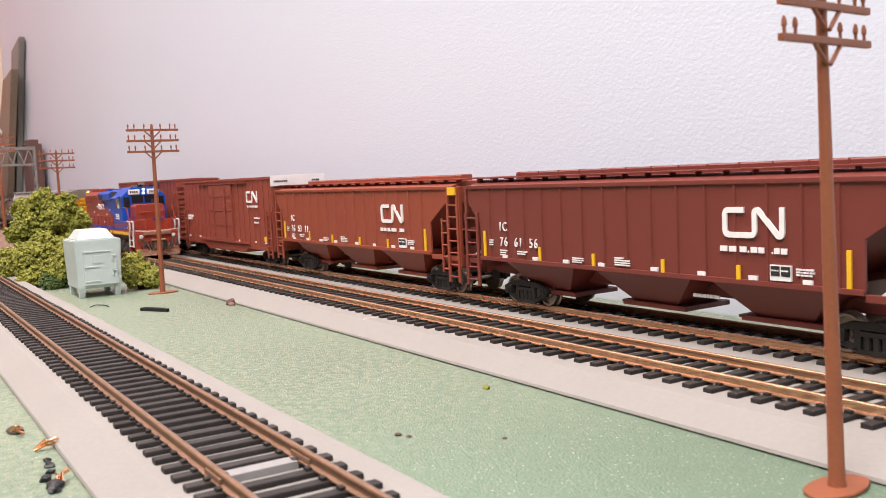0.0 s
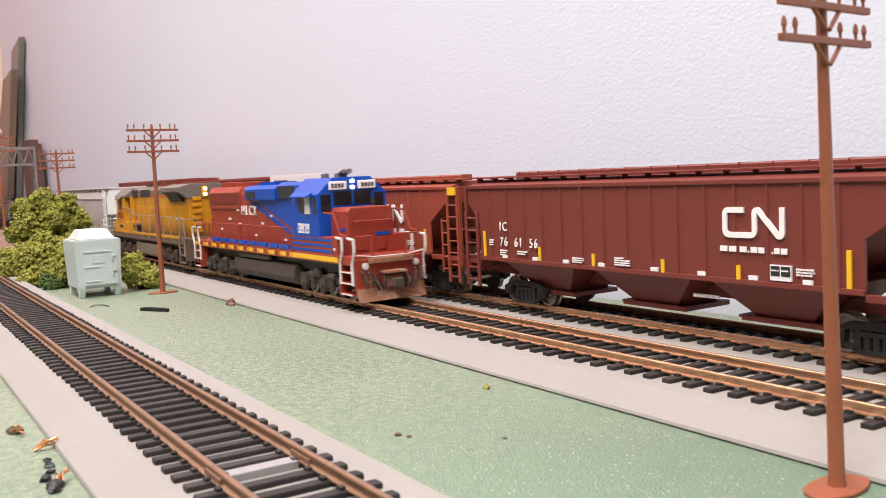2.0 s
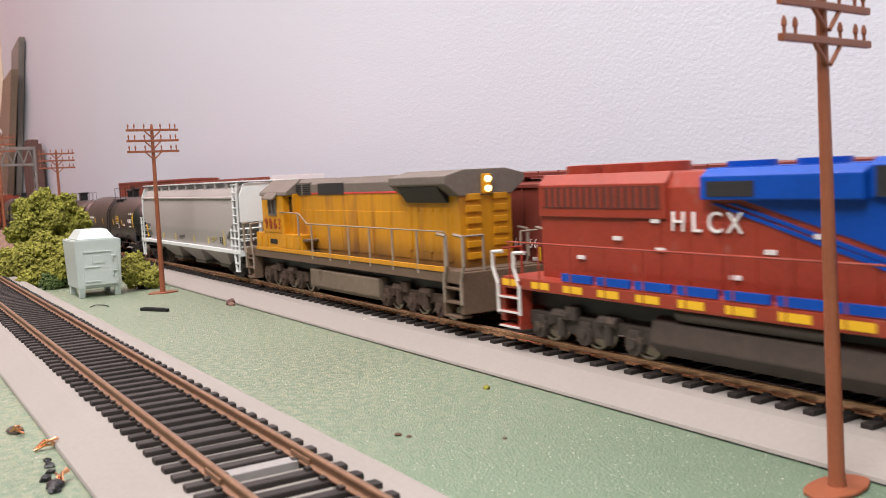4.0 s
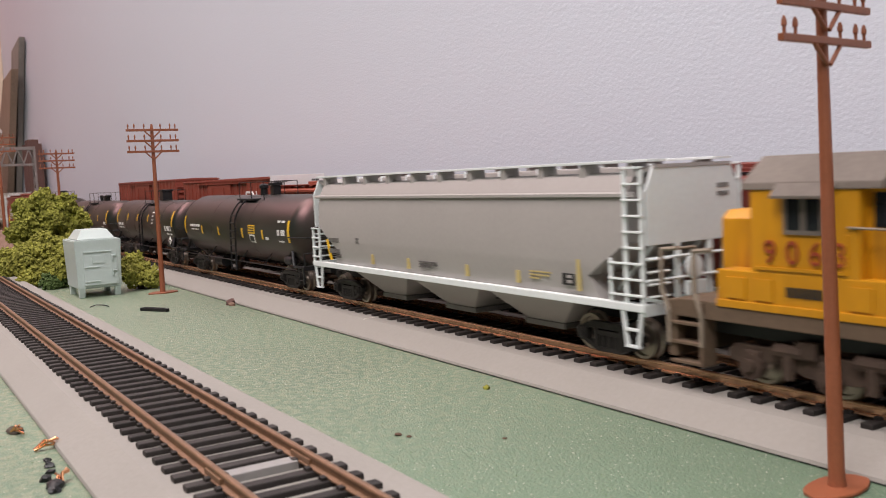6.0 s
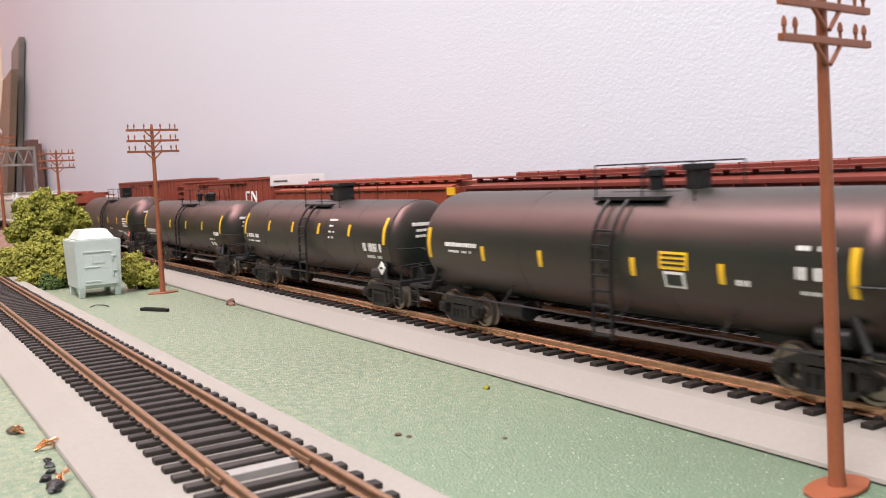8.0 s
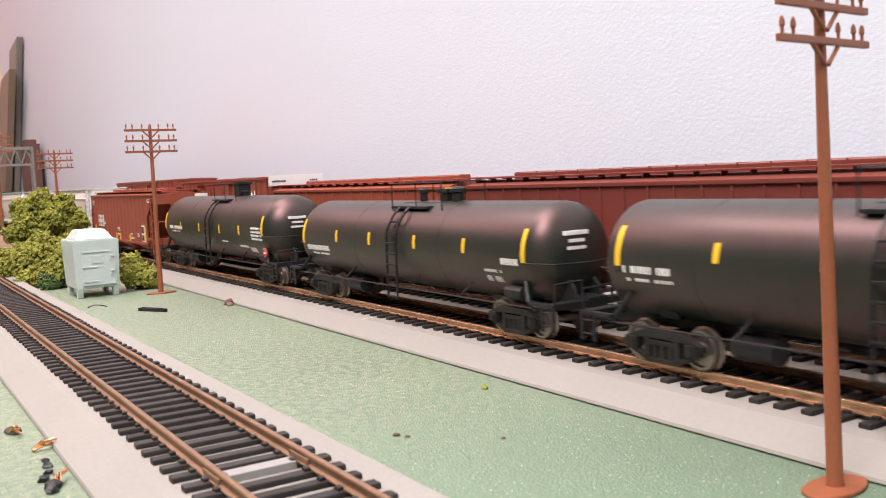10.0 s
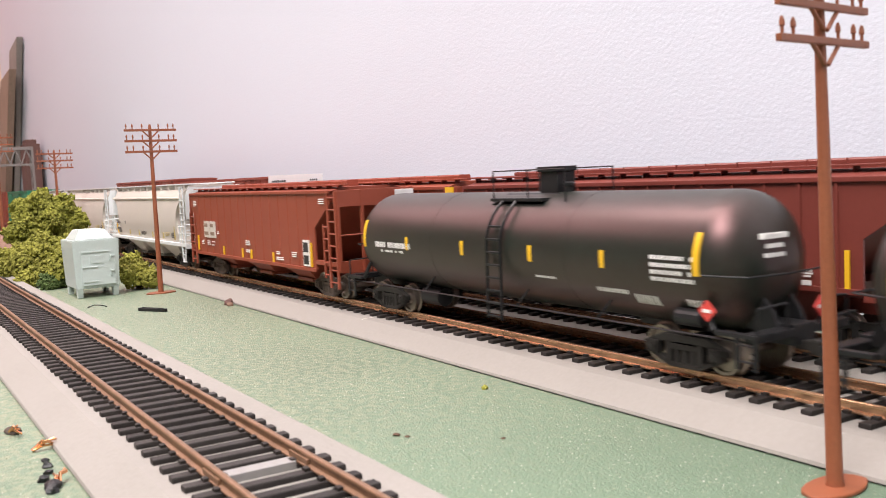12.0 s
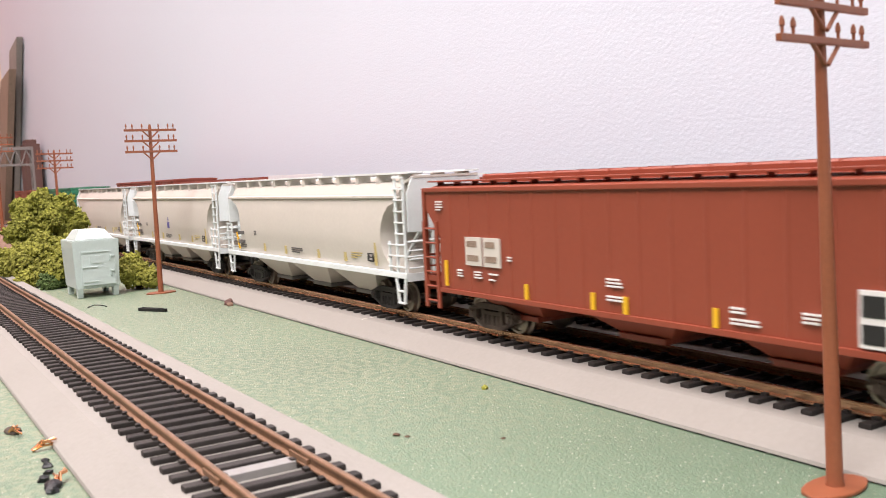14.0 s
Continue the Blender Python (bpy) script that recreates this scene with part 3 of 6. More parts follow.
def boxcar(at, material, roof_material, label, emblem, half=90.0, height=55.5, door=True, trucks=True):
    c = base("boxcar", at, label, "boxcar", "standing wagons")
    W = 17.8
    bm = NEW()
    box(bm, -half, half, -W, W, 11.0, height - 1.6, 0.3)
    part("body", bm, material, c)
    bm = NEW()
    prism(bm, [(-W - 0.6, height - 1.7), (-W - 0.6, height - 0.7), (0, height - 0.2), (W + 0.6, height - 0.7), (W + 0.6, height - 1.7)], -half - 0.5, half + 0.5, "x")
    roof = part("roof", bm, roof_material, c)
    for i in range(15):
        bm = NEW()
        x = -half + 6 + i * (2 * half - 12) / 14
        prism(bm, [(-W - 0.6, height - 0.8), (0, height - 0.3), (W + 0.6, height - 0.8), (W + 0.6, height - 0.3), (0, height + 0.1), (-W - 0.6, height - 0.3)], x - 0.5, x + 0.5, "x")
        part("roof_rib", bm, roof_material, roof)
    for i in range(20):
        x = -half + 4 + i * (2 * half - 8) / 19
        if door and -30 < x < 22:
            continue
        bm = NEW()
        box(bm, x - 0.35, x + 0.35, -W - 0.4, -W + 0.1, 12, height - 2)
        part("side_post", bm, material, c)
    if door:
        bm = NEW()
        box(bm, -28, 20, -W - 1.1, -W + 0.1, 13.5, height - 4, 0.25)
        for z in (24, 34, 44):
            box(bm, -27, 19, -W - 1.4, -W - 1.0, z - 0.5, z + 0.5)
        d = part("sliding_door", bm, material, c)
        for x in (-16, 8):
            bm = NEW()
            rod(bm, (x, -W - 1.7, 15), (x, -W - 1.7, height - 6), 0.4)
            part("lock_rod", bm, material, d)
        bm = NEW()
        box(bm, -50, 50, -W - 1.5, -W, 12.2, 13.4); box(bm, -50, 50, -W - 1.5, -W, height - 3.6, height - 2.8)
        part("door_track", bm, material, c)
    bm = NEW()
    box(bm, -half, half, -W - 0.2, W + 0.2, 9.2, 11.4, 0.2)
    prism(bm, [(-45, 9.3), (-38, 6.4), (38, 6.4), (45, 9.3)], -W, W, "y")
    part("side_sill", bm, material, c)
    for s in (-1, 1):
        bm = NEW()
        ladder(bm, (s * (half - 1), -W - 0.7), (s * (half - 8), -W - 0.7), 5, 34, 6, 0.45)
        part("side_ladder", bm, material, c)
        bm = NEW()
        ladder(bm, (s * (half + 1), -W + 1), (s * (half + 1), -W + 8), 12, height - 4, 9, 0.45)
        part("end_ladder", bm, material, c)
        for z in range(14, int(height) - 4, 4):
            bm = NEW()
            box(bm, min(s * half, s * (half + 0.8)), max(s * half, s * (half + 0.8)), -W + 1.5, W - 1.5, z, z + 2.0, 0.3)
            part("end_corrugation", bm, material, c)
        coupler(c, s * (half + 5), s, M_TRUCK)
        truck(c, s * (half - 19))
    if emblem:
        band_emblem(c, 47.5, 39.2, 20, 7.6, -W - 0.5, M_WHITEP)
        for k in range(7):
            plate(c, "print_bar", 48.5 + k * 2.7, 50.0 + k * 2.7, 36.3, 37.5, -W - 0.5, M_WHITEP)
        bars(c, -82, 30, (14, 10), -W - 0.5, M_WHITEP, 1.6)
        bars(c, 60, 30, (9, 0.1, 8), -W - 0.5, M_WHITEP, 1.0)
        for x in (-80, -55, 30, 60, 78):
            plate(c, "white_panel", x - 1, x + 1, 13.5, 14.6, -W - 0.45, M_WHITEP)
        plate(c, "reflector_panel", 76, 81, 15, 18, -W - 0.5, M_YELLOWP, "yellow reflector panel")
    return c


M_WHITECAR = mat("white_car_paint", (0.75, 0.74, 0.74), 0.5, 0, 0.04, 60, 900, 0.05)
bx = boxcar((-617.6, BACK, RAIL_Z), M_BOXRED, M_BOXRED, "dark red boxcar with white emblem standing on the siding", True)
boxcar((-826, BACK, RAIL_Z), M_BOXRED, M_BOXRED, "dark red boxcar at the far end of the siding", False, 96, 58.0)
bm = NEW()
box(bm, 89.8, 91.6, -17.9, 17.9, 49.3, 55.9, 0.2)
band = part("end_band", bm, M_WHITECAR, bx, "white band across the top of the end")
for y0, y1 in ((-16, -6), (9, 15)):
    bm = NEW()
    for k in range(int((y1 - y0) / 1.3)):
        box(bm, 91.5, 91.8, y0 + k * 1.3, y0 + k * 1.3 + 0.95, 51.8, 52.8)
    tagged(part("stencil", bm, M_BLACKP, band), kind="stuff")

# ---- smooth-sided covered hoppers ----
M_GREYCAR = mat("light_grey_car_paint", (0.375, 0.35, 0.335), 0.5, 0, 0.05, 30, 700, 0.06)
M_CREAMCAR = mat("off_white_car_paint", (0.60, 0.555, 0.50), 0.5, 0, 0.05, 30, 700, 0.06)
M_SILLWHITE = mat("white_sill_paint", (0.74, 0.78, 0.78), 0.45, 0, 0.05, 60, 700, 0.06)


def smooth_hopper(at, material, label, group="train", half=92.5, round_cut=False, truck_at=70.0):
    """A smooth-sided hopper: high cream or grey body, open ladder cages at both ends, raised walkway boards."""
    c = base("covered_hopper", at, label, "hopper wagon", group)
    W = 18.3

    def ends(z):
        if round_cut:
            d = 13.0 * math.sqrt(max(0.0, 1 - ((z - 29.5) / 13.5) ** 2))
            e = half - 3 - d
        elif z >= 32:
            e = half - 3
        elif z >= 22.5:
            e = half - 3 - 15.5 * (32 - z) / 9.5
        else:
            e = half - 18.5 + 4.5 * (22.5 - z) / 7.5
        return (-e, e)

    prof = [(16.4, 15.0), (17.0, 17.5), (17.5, 20), (17.8, 22.5), (18.1, 25), (W, 27), (W, 30), (W, 32), (18.2, 35), (18.0, 38), (17.8, 41), (17.5, 43.0), (17.4, 44.2), (17.2, 45.0), (14.8, 49.6), (12.0, 50.3)]
    bm = NEW()
    loft(bm, prof, ends)
    part("body", bm, material, c, smooth=True)
    bm = NEW()
    for s in (-1, 1):
        prism(bm, [(s * 17.3, 43.9), (s * 18.2, 44.1), (s * 18.2, 44.9), (s * 17.2, 45.3)], -half - 0.4, half + 0.4, "x")
    part("eave_rail", bm, material, c)
    for s in (-1, 1):
        bm = NEW()
        y0, y1 = sorted((s * (W + 0.7), s * (W - 1.5)))
        box(bm, -half - 4, half + 4, y0, y1, 14.5, 16.6, 0.25)
        part("side_sill", bm, M_SILLWHITE, c, "white side sill")
    for s in (-1, 1):
        bm = NEW()
        y0, y1 = sorted((s * 9.0, s * 15.6))
        box(bm, -half - 3, half + 3, y0, y1, 52.8, 53.5, 0.12)
        walkway = part("running_board", bm, M_SILLWHITE, c)
        n = 11
        for i in range(n):
            bm = NEW()
            x = (i - (n - 1) / 2) * (2 * half - 8) / (n - 1)
            prism(bm, [(x - 1.5, 49.2), (x + 1.5, 49.2), (x + 0.8, 52.9), (x - 0.8, 52.9)], y0 + 0.6, y1 - 0.3, "y")
            part("bracket", bm, material, walkway)
    bm = NEW()
    box(bm, -half + 10, half - 10, -4.0, 4.0, 50, 51.8, 0.5)
    hatch = part("roof_hatch", bm, material, c)
    for i in range(9):
        bm = NEW()
        x = (i - 4) * (2 * half - 30) / 8
        box(bm, x - 0.4, x + 0.4, -4.4, 4.4, 50.2, 52.3, 0.1)
        part("hatch_clamp", bm, M_SILLWHITE, hatch)
    bw = (half - 26) * 2 / 3
    for x in (-bw, 0, bw):
        hx = bw * 0.5
        bm = NEW()
        rows = []
        for z, a, b in ((15.4, hx, 16.0), (5.2, 8.6, 8.0)):
            rows.append([bm.verts.new((x + i * a, j * b, z)) for i, j in ((-1, -1), (1, -1), (1, 1), (-1, 1))])
        for i in range(4):
            j = (i + 1) % 4
            bm.faces.new((rows[1][i], rows[1][j], rows[0][j], rows[0][i]))
        bm.faces.new(rows[0]); bm.faces.new(rows[1][::-1])
        bmesh.ops.recalc_face_normals(bm, faces=bm.faces)
        bay = part("discharge_bay", bm, material, c)
        bm = NEW()
        box(bm, x - 9.6, x + 9.6, -8.6, 8.6, 3.6, 5.4, 0.2)
        box(bm, x - 12.4, x - 9.4, -2.2, 2.2, 3.8, 5.0, 0.2)
        part("outlet_gate", bm, M_STEELGATE, bay, "dull metal outlet gate")
    bm = NEW()
    box(bm, -half - 5, half + 5, -3, 3, 8.5, 13.0, 0.3)
    part("centre_sill", bm, M_TRUCK, c)
    for s in (-1, 1):
        xo = s * (half + 4)

        def span(a, b):
            return min(xo - s * a, xo - s * b), max(xo - s * a, xo - s * b)

        bm = NEW()
        box(bm, *span(0, 1.6), -W, W, 13.4, 16.4, 0.2)
        for y in (-13, -6, 6, 13):
            box(bm, *span(0, 14), y - 0.4, y + 0.4, 15.0, 15.8)
        part("end_platform", bm, M_SILLWHITE, c)
        bm = NEW()
        prism(bm, [(-17.2, 31.5), (-17.2, 45.4), (-14.6, 51.6), (14.6, 51.6), (17.2, 45.4), (17.2, 31.5)], *span(0.2, 1.0), "x", 0.15)
        sheet = part("end_sheet", bm, M_SILLWHITE, c, "white end sheet")
        bm = NEW()
        for k, w in enumerate((4.6, 4.0)):
            for q in range(4):
                box(bm, *span(0.05, 0.4), 9.0 + q * 1.15, 9.8 + q * 1.15, 45.2 - k * 2.2, 46.4 - k * 2.2)
        tagged(part("stencil", bm, M_GREYPRINT, sheet), kind="stuff")
        bm = NEW()
        prism(bm, [(s * (half - 3.5), 50), (xo, 52.1), (xo, 51.2), (s * (half - 3.5), 48.8)], -14.4, 14.4, "y")
        part("roof_overhang", bm, material, c)
        # near and far corner: two stiles, flat rungs, and a lower column of rungs beside them
        for y in (-W - 0.1, W + 0.1):
            near = y < 0
            tall = s > 0 or not near
            top = 51.0 if tall else 31.0
            bm = NEW()
            for d in (0.2, 6.2):
                box(bm, *span(d, d + 1.2), y - 0.4, y + 0.4, 14.6, top, 0.12)
            n = 9 if tall else 4
            for k in range(n):
                z = 18.4 + k * 4.1
                box(bm, *span(0.2, 7.4), y - 0.75, y + 0.3, z, z + 0.55, 0.08)
            part("side_ladder", bm, M_SILLWHITE, c)
            if tall and near:
                bm = NEW()
                box(bm, *span(12.0, 13.0), y - 0.4, y + 0.4, 15.5, 28.0, 0.12)
                for k in range(3):
                    z = 18.4 + k * 4.1
                    box(bm, *span(7.0, 13.0), y - 0.7, y + 0.2, z, z + 0.5, 0.08)
                part("side_ladder", bm, M_SILLWHITE, c)
            bm = NEW()
            for d, e in ((1.4, 3.0), (8.4, 6.8)):
                xa, xb = xo - s * d, xo - s * e
                prism(bm, [(xa - 0.5, 15), (xa + 0.5, 15), (xb + 0.5, 5.0), (xb - 0.5, 5.0)], y - 0.4, y + 0.4, "y")
            for z in (5.0, 9.4):
                box(bm, *span(2.4, 7.4), y - 0.6, y + 0.6, z, z + 0.6)
            part("stirrup_step", bm, M_SILLWHITE, c)
        for y in (-6, 6):
            bm = NEW()
            box(bm, *span(0.2, 1.2), y - 0.9, y + 0.9, 15.5, 32, 0.12)
            part("end_post", bm, M_SILLWHITE, c)
        bm = NEW()
        for z in (22.6, 28.2):
            rod(bm, (xo + s * 0.3, -W + 0.4, z), (xo + s * 0.3, W - 0.4, z), 0.42, 6)
        for k in range(4):
            rod(bm, (xo + s * 0.5, -W + 0.6, 18.4 + k * 3.2), (xo + s * 0.5, -W + 8, 18.4 + k * 3.2), 0.38, 6)
        part("end_ladder", bm, M_SILLWHITE, c)
        bm = NEW()
        revolve(bm, [(xo + s * 0.8, 0.4), (xo + s * 1.0, 3.2), (xo + s * 1.6, 3.2), (xo + s * 1.8, 0.4)] if s > 0 else [(xo - 1.8, 0.4), (xo - 1.6, 3.2), (xo - 1.0, 3.2), (xo - 0.8, 0.4)], 16, "x", (0, -2, 25))
        box(bm, *sorted((xo, xo + s * 1.4)), -4.5, 2.5, 17.5, 21.5, 0.4)
        part("brake_gear", bm, M_SILLWHITE, c, "white brake wheel and chain box")
        for q in (-1, 1):
            bm = NEW()
            prism(bm, [(s * (half - 19), 15.5), (s * (half - 17.6), 15.5), (s * (half - 1.0), 31.5), (s * (half - 2.4), 31.5)], q * 9 - 0.5, q * 9 + 0.5, "y")
            part("slope_brace", bm, M_SILLWHITE, c)
        coupler(c, xo + s * 3, s, M_TRUCK)
        truck(c, s * truck_at)
    return c


M_STEELGATE = mat("dull_zinc_gate", (0.20, 0.19, 0.18), 0.55, 0.2, 0.2, 120, 900, 0.2)
M_GREYPRINT = mat("faded_grey_print", (0.14, 0.13, 0.125), 0.5, 0, 0.1, 80, 900, 0)
M_FADED = mat("faded_yellow_print", (0.50, 0.40, 0.17), 0.5, 0, 0.1, 80, 900, 0)


M_VIOLET = mat("violet_print", (0.09, 0.08, 0.30), 0.5, 0, 0.1, 80, 900, 0)


def smooth_print(c, y, panel, half=92.5):
    k = half / 97.5
    bars(c, -85 * k, 27.4, (9, 0.1, 9), y, M_GREYPRINT, 1.8, 0.5)
    bars(c, -83 * k, 20.6, (8, 7), y + 0.5, M_GREYPRINT, 0.5, 0.5)
    bars(c, -60 * k, 28.0, (2.4, 2.4), y, M_GREYPRINT, 0.9, 0.3)
    bm = NEW()
    prism(bm, [(-88 * k, 26.5), (-86.8 * k, 26.5), (-83.2 * k, 18), (-84.6 * k, 18)], y - 0.1, y + 0.5, "y")
    part("reflector_stripe", bm, M_YELLOWP, c, "yellow reflector stripe")
    for x in (-47.2, -19.3, 19.3, 47.2):
        plate(c, "reflector_stripe", x * k - 0.9, x * k + 0.9, 18.2, 22.0, y + 0.45, M_FADED, "faded yellow stripe")
    plate(c, "reflector_stripe", 74.8 * k, 76.4 * k, 18.0, 28, y + 0.2, M_FADED, "faded yellow reflector stripe")
    bars(c, -11.5 * k, 21.6, (12, 12, 8), y + 0.45, M_GREYPRINT, 0.5, 0.4)
    bars(c, 53 * k, 22.4, (10, 9, 5), y + 0.45, M_FADED, 0.4, 0.6)
    plate(c, "data_panel", 68.4 * k, 73.4 * k, 19.3, 22.6, y + 0.35, M_BLACKP, "black data panel")
    bars(c, 70.6 * k, 22.2, (2.2, 2.2), y + 0.2, M_GREYCAR, 0.9, 0.5)
    if panel:
        plate(c, "emblem", -5, -1, 25.5, 29.5, y, M_VIOLET, "small violet emblem")
        plate(c, "emblem_tip", -3.4, -2.6, 29.8, 32.5, y, M_VIOLET)


# ---- tank cars ----
M_TANK = mat("satin_black_tank_paint", (0.009, 0.0205, 0.0155), 0.39, 0, 0.25, 40, 700, 0.06, gloss=1.0, sheen=(1.0, 0.55, 0.56))


def tank_patch(bm, R, zc, x0, x1, z0, z1, lift=0.12, n=6):
    """A patch lying on the tank's near flank between two heights."""
    def yy(z, r):
        return -math.sqrt(max(r * r - (z - zc) ** 2, 0.01))
    grid = [[bm.verts.new((x, yy(z0 + (z1 - z0) * i / n, R + d), z0 + (z1 - z0) * i / n)) for i in range(n + 1)] for x in (x0, x1) for d in (lift, -0.2)]
    a, a2, b, b2 = grid
    for i in range(n):
        bm.faces.new((a[i], b[i], b[i + 1], a[i + 1]))
    bm.faces.new((a[0], a2[0], b2[0], b[0]))
    bm.faces.new((a[n], b[n], b2[n], a2[n]))
    for u, v in ((a, a2), (b, b2)):
        for i in range(n):
            bm.faces.new((u[i], u[i + 1], v[i + 1], v[i]))
    bmesh.ops.recalc_face_normals(bm, faces=bm.faces)


def tank_car(at, R, zc, zs, zt, half, stripes, ladder_x, label, dome, rims=(), placard=False, yellow_panel=None, walkway=True, text=(), fittings=((1, 2.0, 6.0, False), (15, 2.6, 6.4, True))):
    c = base("tank_car", at, label, "tank wagon", "train")
    cyl = half - dome
    prof = []
    for i in range(9):
        a = radians(90 * i / 8)
        prof.append((-cyl - dome * math.cos(a), max(R * math.sin(a) ** 0.85, 0.3)))
    prof += [(-cyl * 0.55, R), (-cyl * 0.5, R), (0, R), (cyl * 0.5, R), (cyl * 0.55, R)]
    prof += [(-a, r) for a, r in prof[8::-1]]
    bm = NEW()
    revolve(bm, prof, 56, "x", (0, 0, zc))
    tank = part("tank", bm, M_TANK, c, smooth=True)
    for x in rims:
        bm = NEW()
        revolve(bm, [(x - 0.3, R - 0.2), (x - 0.3, R + 0.07), (x + 0.3, R + 0.07), (x + 0.3, R - 0.2)], 56, "x", (0, 0, zc))
        part("weld_band", bm, M_TANK, tank, smooth=True)
    for i, x in enumerate(stripes):
        bm = NEW()
        tall = i in (0, len(stripes) - 1)
        tank_patch(bm, R, zc, x - (0.95 if tall else 0.85), x + (0.95 if tall else 0.85), zt - 5.2 if tall else zs - 2.4, zt + 5.2 if tall else zs + 2.4)
        part("reflector_stripe", bm, M_YELLOWP, tank, "yellow reflector stripe")
    for x, z, w, h, m in text:
        bm = NEW()
        rng = random.Random(int(x * 13 + z))
        a = x
        while a < x + w - 0.3:
            b = min(a + rng.uniform(0.6, 1.3), x + w)
            tank_patch(bm, R, zc, a, b, z - h * 0.85, z, n=2)
            a = b + (0.55 if rng.random() < 0.85 else 2.2)
        tagged(part("stencil", bm, m, tank), kind="stuff")
    if yellow_panel:
        x, z = yellow_panel
        bm = NEW(); tank_patch(bm, R, zc, x - 4.6, x + 4.6, z - 2.4, z + 2.0)
        part("hazard_panel", bm, M_YELLOWP, tank, "yellow printed panel")
        bm = NEW()
        for k in range(3):
            tank_patch(bm, R, zc, x - 3.8, x + 3.8, z + 0.9 - k * 1.2, z + 1.4 - k * 1.2, 0.25, 2)
        part("stencil", bm, M_BLACKP, tank)
        bm = NEW(); tank_patch(bm, R, zc, x - 3.4, x + 3.4, z - 7.0, z - 2.9)
        part("data_panel", bm, M_WHITEP, tank, "white data panel")
        bm = NEW(); tank_patch(bm, R, zc, x - 2.6, x + 2.6, z - 6.4, z - 3.6, 0.25)
        part("stencil", bm, M_BLACKP, tank)
    # end print
    bm = NEW()
    rng = random.Random(int(R * 10 + half))
    for k, (w, h) in enumerate(((9, 1.3), (6, 1.0), (7, 1.0))):
        a = -w / 2
        while a < w / 2 - 0.3:
            b = min(a + rng.uniform(0.8, 1.6), w / 2)
            box(bm, half - 1.2 - k * 0.15, half + 0.15 - k * 0.02, a - 2.5, b - 2.5, zc + 6 - k * 2.2, zc + 6 - k * 2.2 + h)
            a = b + 0.3
    tagged(part("end_stencil", bm, M_WHITEP, tank), kind="stuff")
    # running gear
    bm = NEW()
    box(bm, -half - 6, -half + 44, -4, 4, 8.5, 13.5, 0.3)
    part("stub_sill", bm, M_BLACK, c)
    bm = NEW()
    box(bm, half - 44, half + 6, -4, 4, 8.5, 13.5, 0.3)
    part("stub_sill", bm, M_BLACK, c)
    for s in (-1, 1):
        bm = NEW()
        prism(bm, [(-13, 24), (-9, 12), (9, 12), (13, 24), (6, 16), (-6, 16)], s * (half - 20) - 3, s * (half - 20) + 3, "x")
        part("saddle", bm, M_BLACK, c)
        bm = NEW()
        box(bm, min(s * (half + 2), s * (half + 6)), max(s * (half + 2), s * (half + 6)), -17, 17, 10.8, 12.8, 0.2)
        box(bm, min(s * (half - 6), s * (half + 6)), max(s * (half - 6), s * (half + 6)), -17.5, -15.5, 11.6, 12.6, 0.15)
        part("end_platform", bm, M_BLACK, c)
        xo = s * (half + 5.5)
        hand_rail(c, [(s * (half - 9), -R - 0.6, zc - 2.0), (s * (half + 1.5), -R * 0.8, zc - 2.2), (s * (half + 2.2), 0, zc - 2.4), (s * (half + 1.5), R * 0.8, zc - 2.2)], M_BLACK, 0.28, "tank_handrail")
        for q in (-1, 1):
            hand_rail(c, [(xo, q * 16.5, 12.5), (xo, q * 16.5, 18.5), (xo, q * 6, 18.9), (xo, q * 6, 12.5)], M_BLACK, 0.32, "end_rail")
        bm = NEW()
        ladder(bm, (xo, -17.2), (s * (half + 0.5), -17.2), 4.4, 12, 2, 0.36)
        part("corner_step", bm, M_BLACK, c)
        bm = NEW()
        prism(bm, [(s * (half - 13), 11.5), (s * (half + 3), 11.5), (s * (half + 1), 16), (s * (half - 3), zc - R * 0.35), (s * (half - 13), zc - R * 0.6)], -5.5, -4.3, "y")
        prism(bm, [(s * (half - 13), 11.5), (s * (half + 3), 11.5), (s * (half + 1), 16), (s * (half - 3), zc - R * 0.35), (s * (half - 13), zc - R * 0.6)], 4.3, 5.5, "y")
        part("sill_pad", bm, M_BLACK, c)
        bm = NEW()
        rod(bm, (s * (half - 7), -16.4, 12.2), (s * (half - 11), -R * 0.86, zc - R * 0.5), 0.8)
        part("brace", bm, M_BLACK, c)
        coupler(c, s * (half + 8.5), s, M_TRUCK)
        truck(c, s * (half - 20))
    bm = NEW()
    rod(bm, (-half - 4, -16.2, 10.6), (half + 4, -16.2, 10.6), 0.3, 6)
    brake = part("brake_rod", bm, M_BLACK, c)
    for x in (-half * 0.45, half * 0.12, half * 0.5):
        bm = NEW()
        rod(bm, (x, -16.2, 10.6), (x + 3, -R * 0.72, zc - R * 0.62), 0.35, 5)
        part("rod_bracket", bm, M_BLACK, brake)
    bm = NEW()
    rod(bm, (-half + 26, 5, 8.4), (half - 26, 5, 8.4), 0.45, 6)
    part("brake_pipe", bm, M_BLACK, c)
    bm = NEW()
    revolve(bm, [(-6, 0.5), (-6, 3.4), (6, 3.4), (6, 0.5)], 16, "x", (-half + 46, -7, 7.2))
    part("air_reservoir", bm, M_BLACK, c, smooth=True)
    bm = NEW()
    revolve(bm, [(half - 20.5, 0.6), (half - 20, 2.2), (half - 12, 2.2), (half - 11.5, 0.6)], 14, "x", (0, -14.0, 14.2))
    part("brake_cylinder", bm, M_BLACK, c)
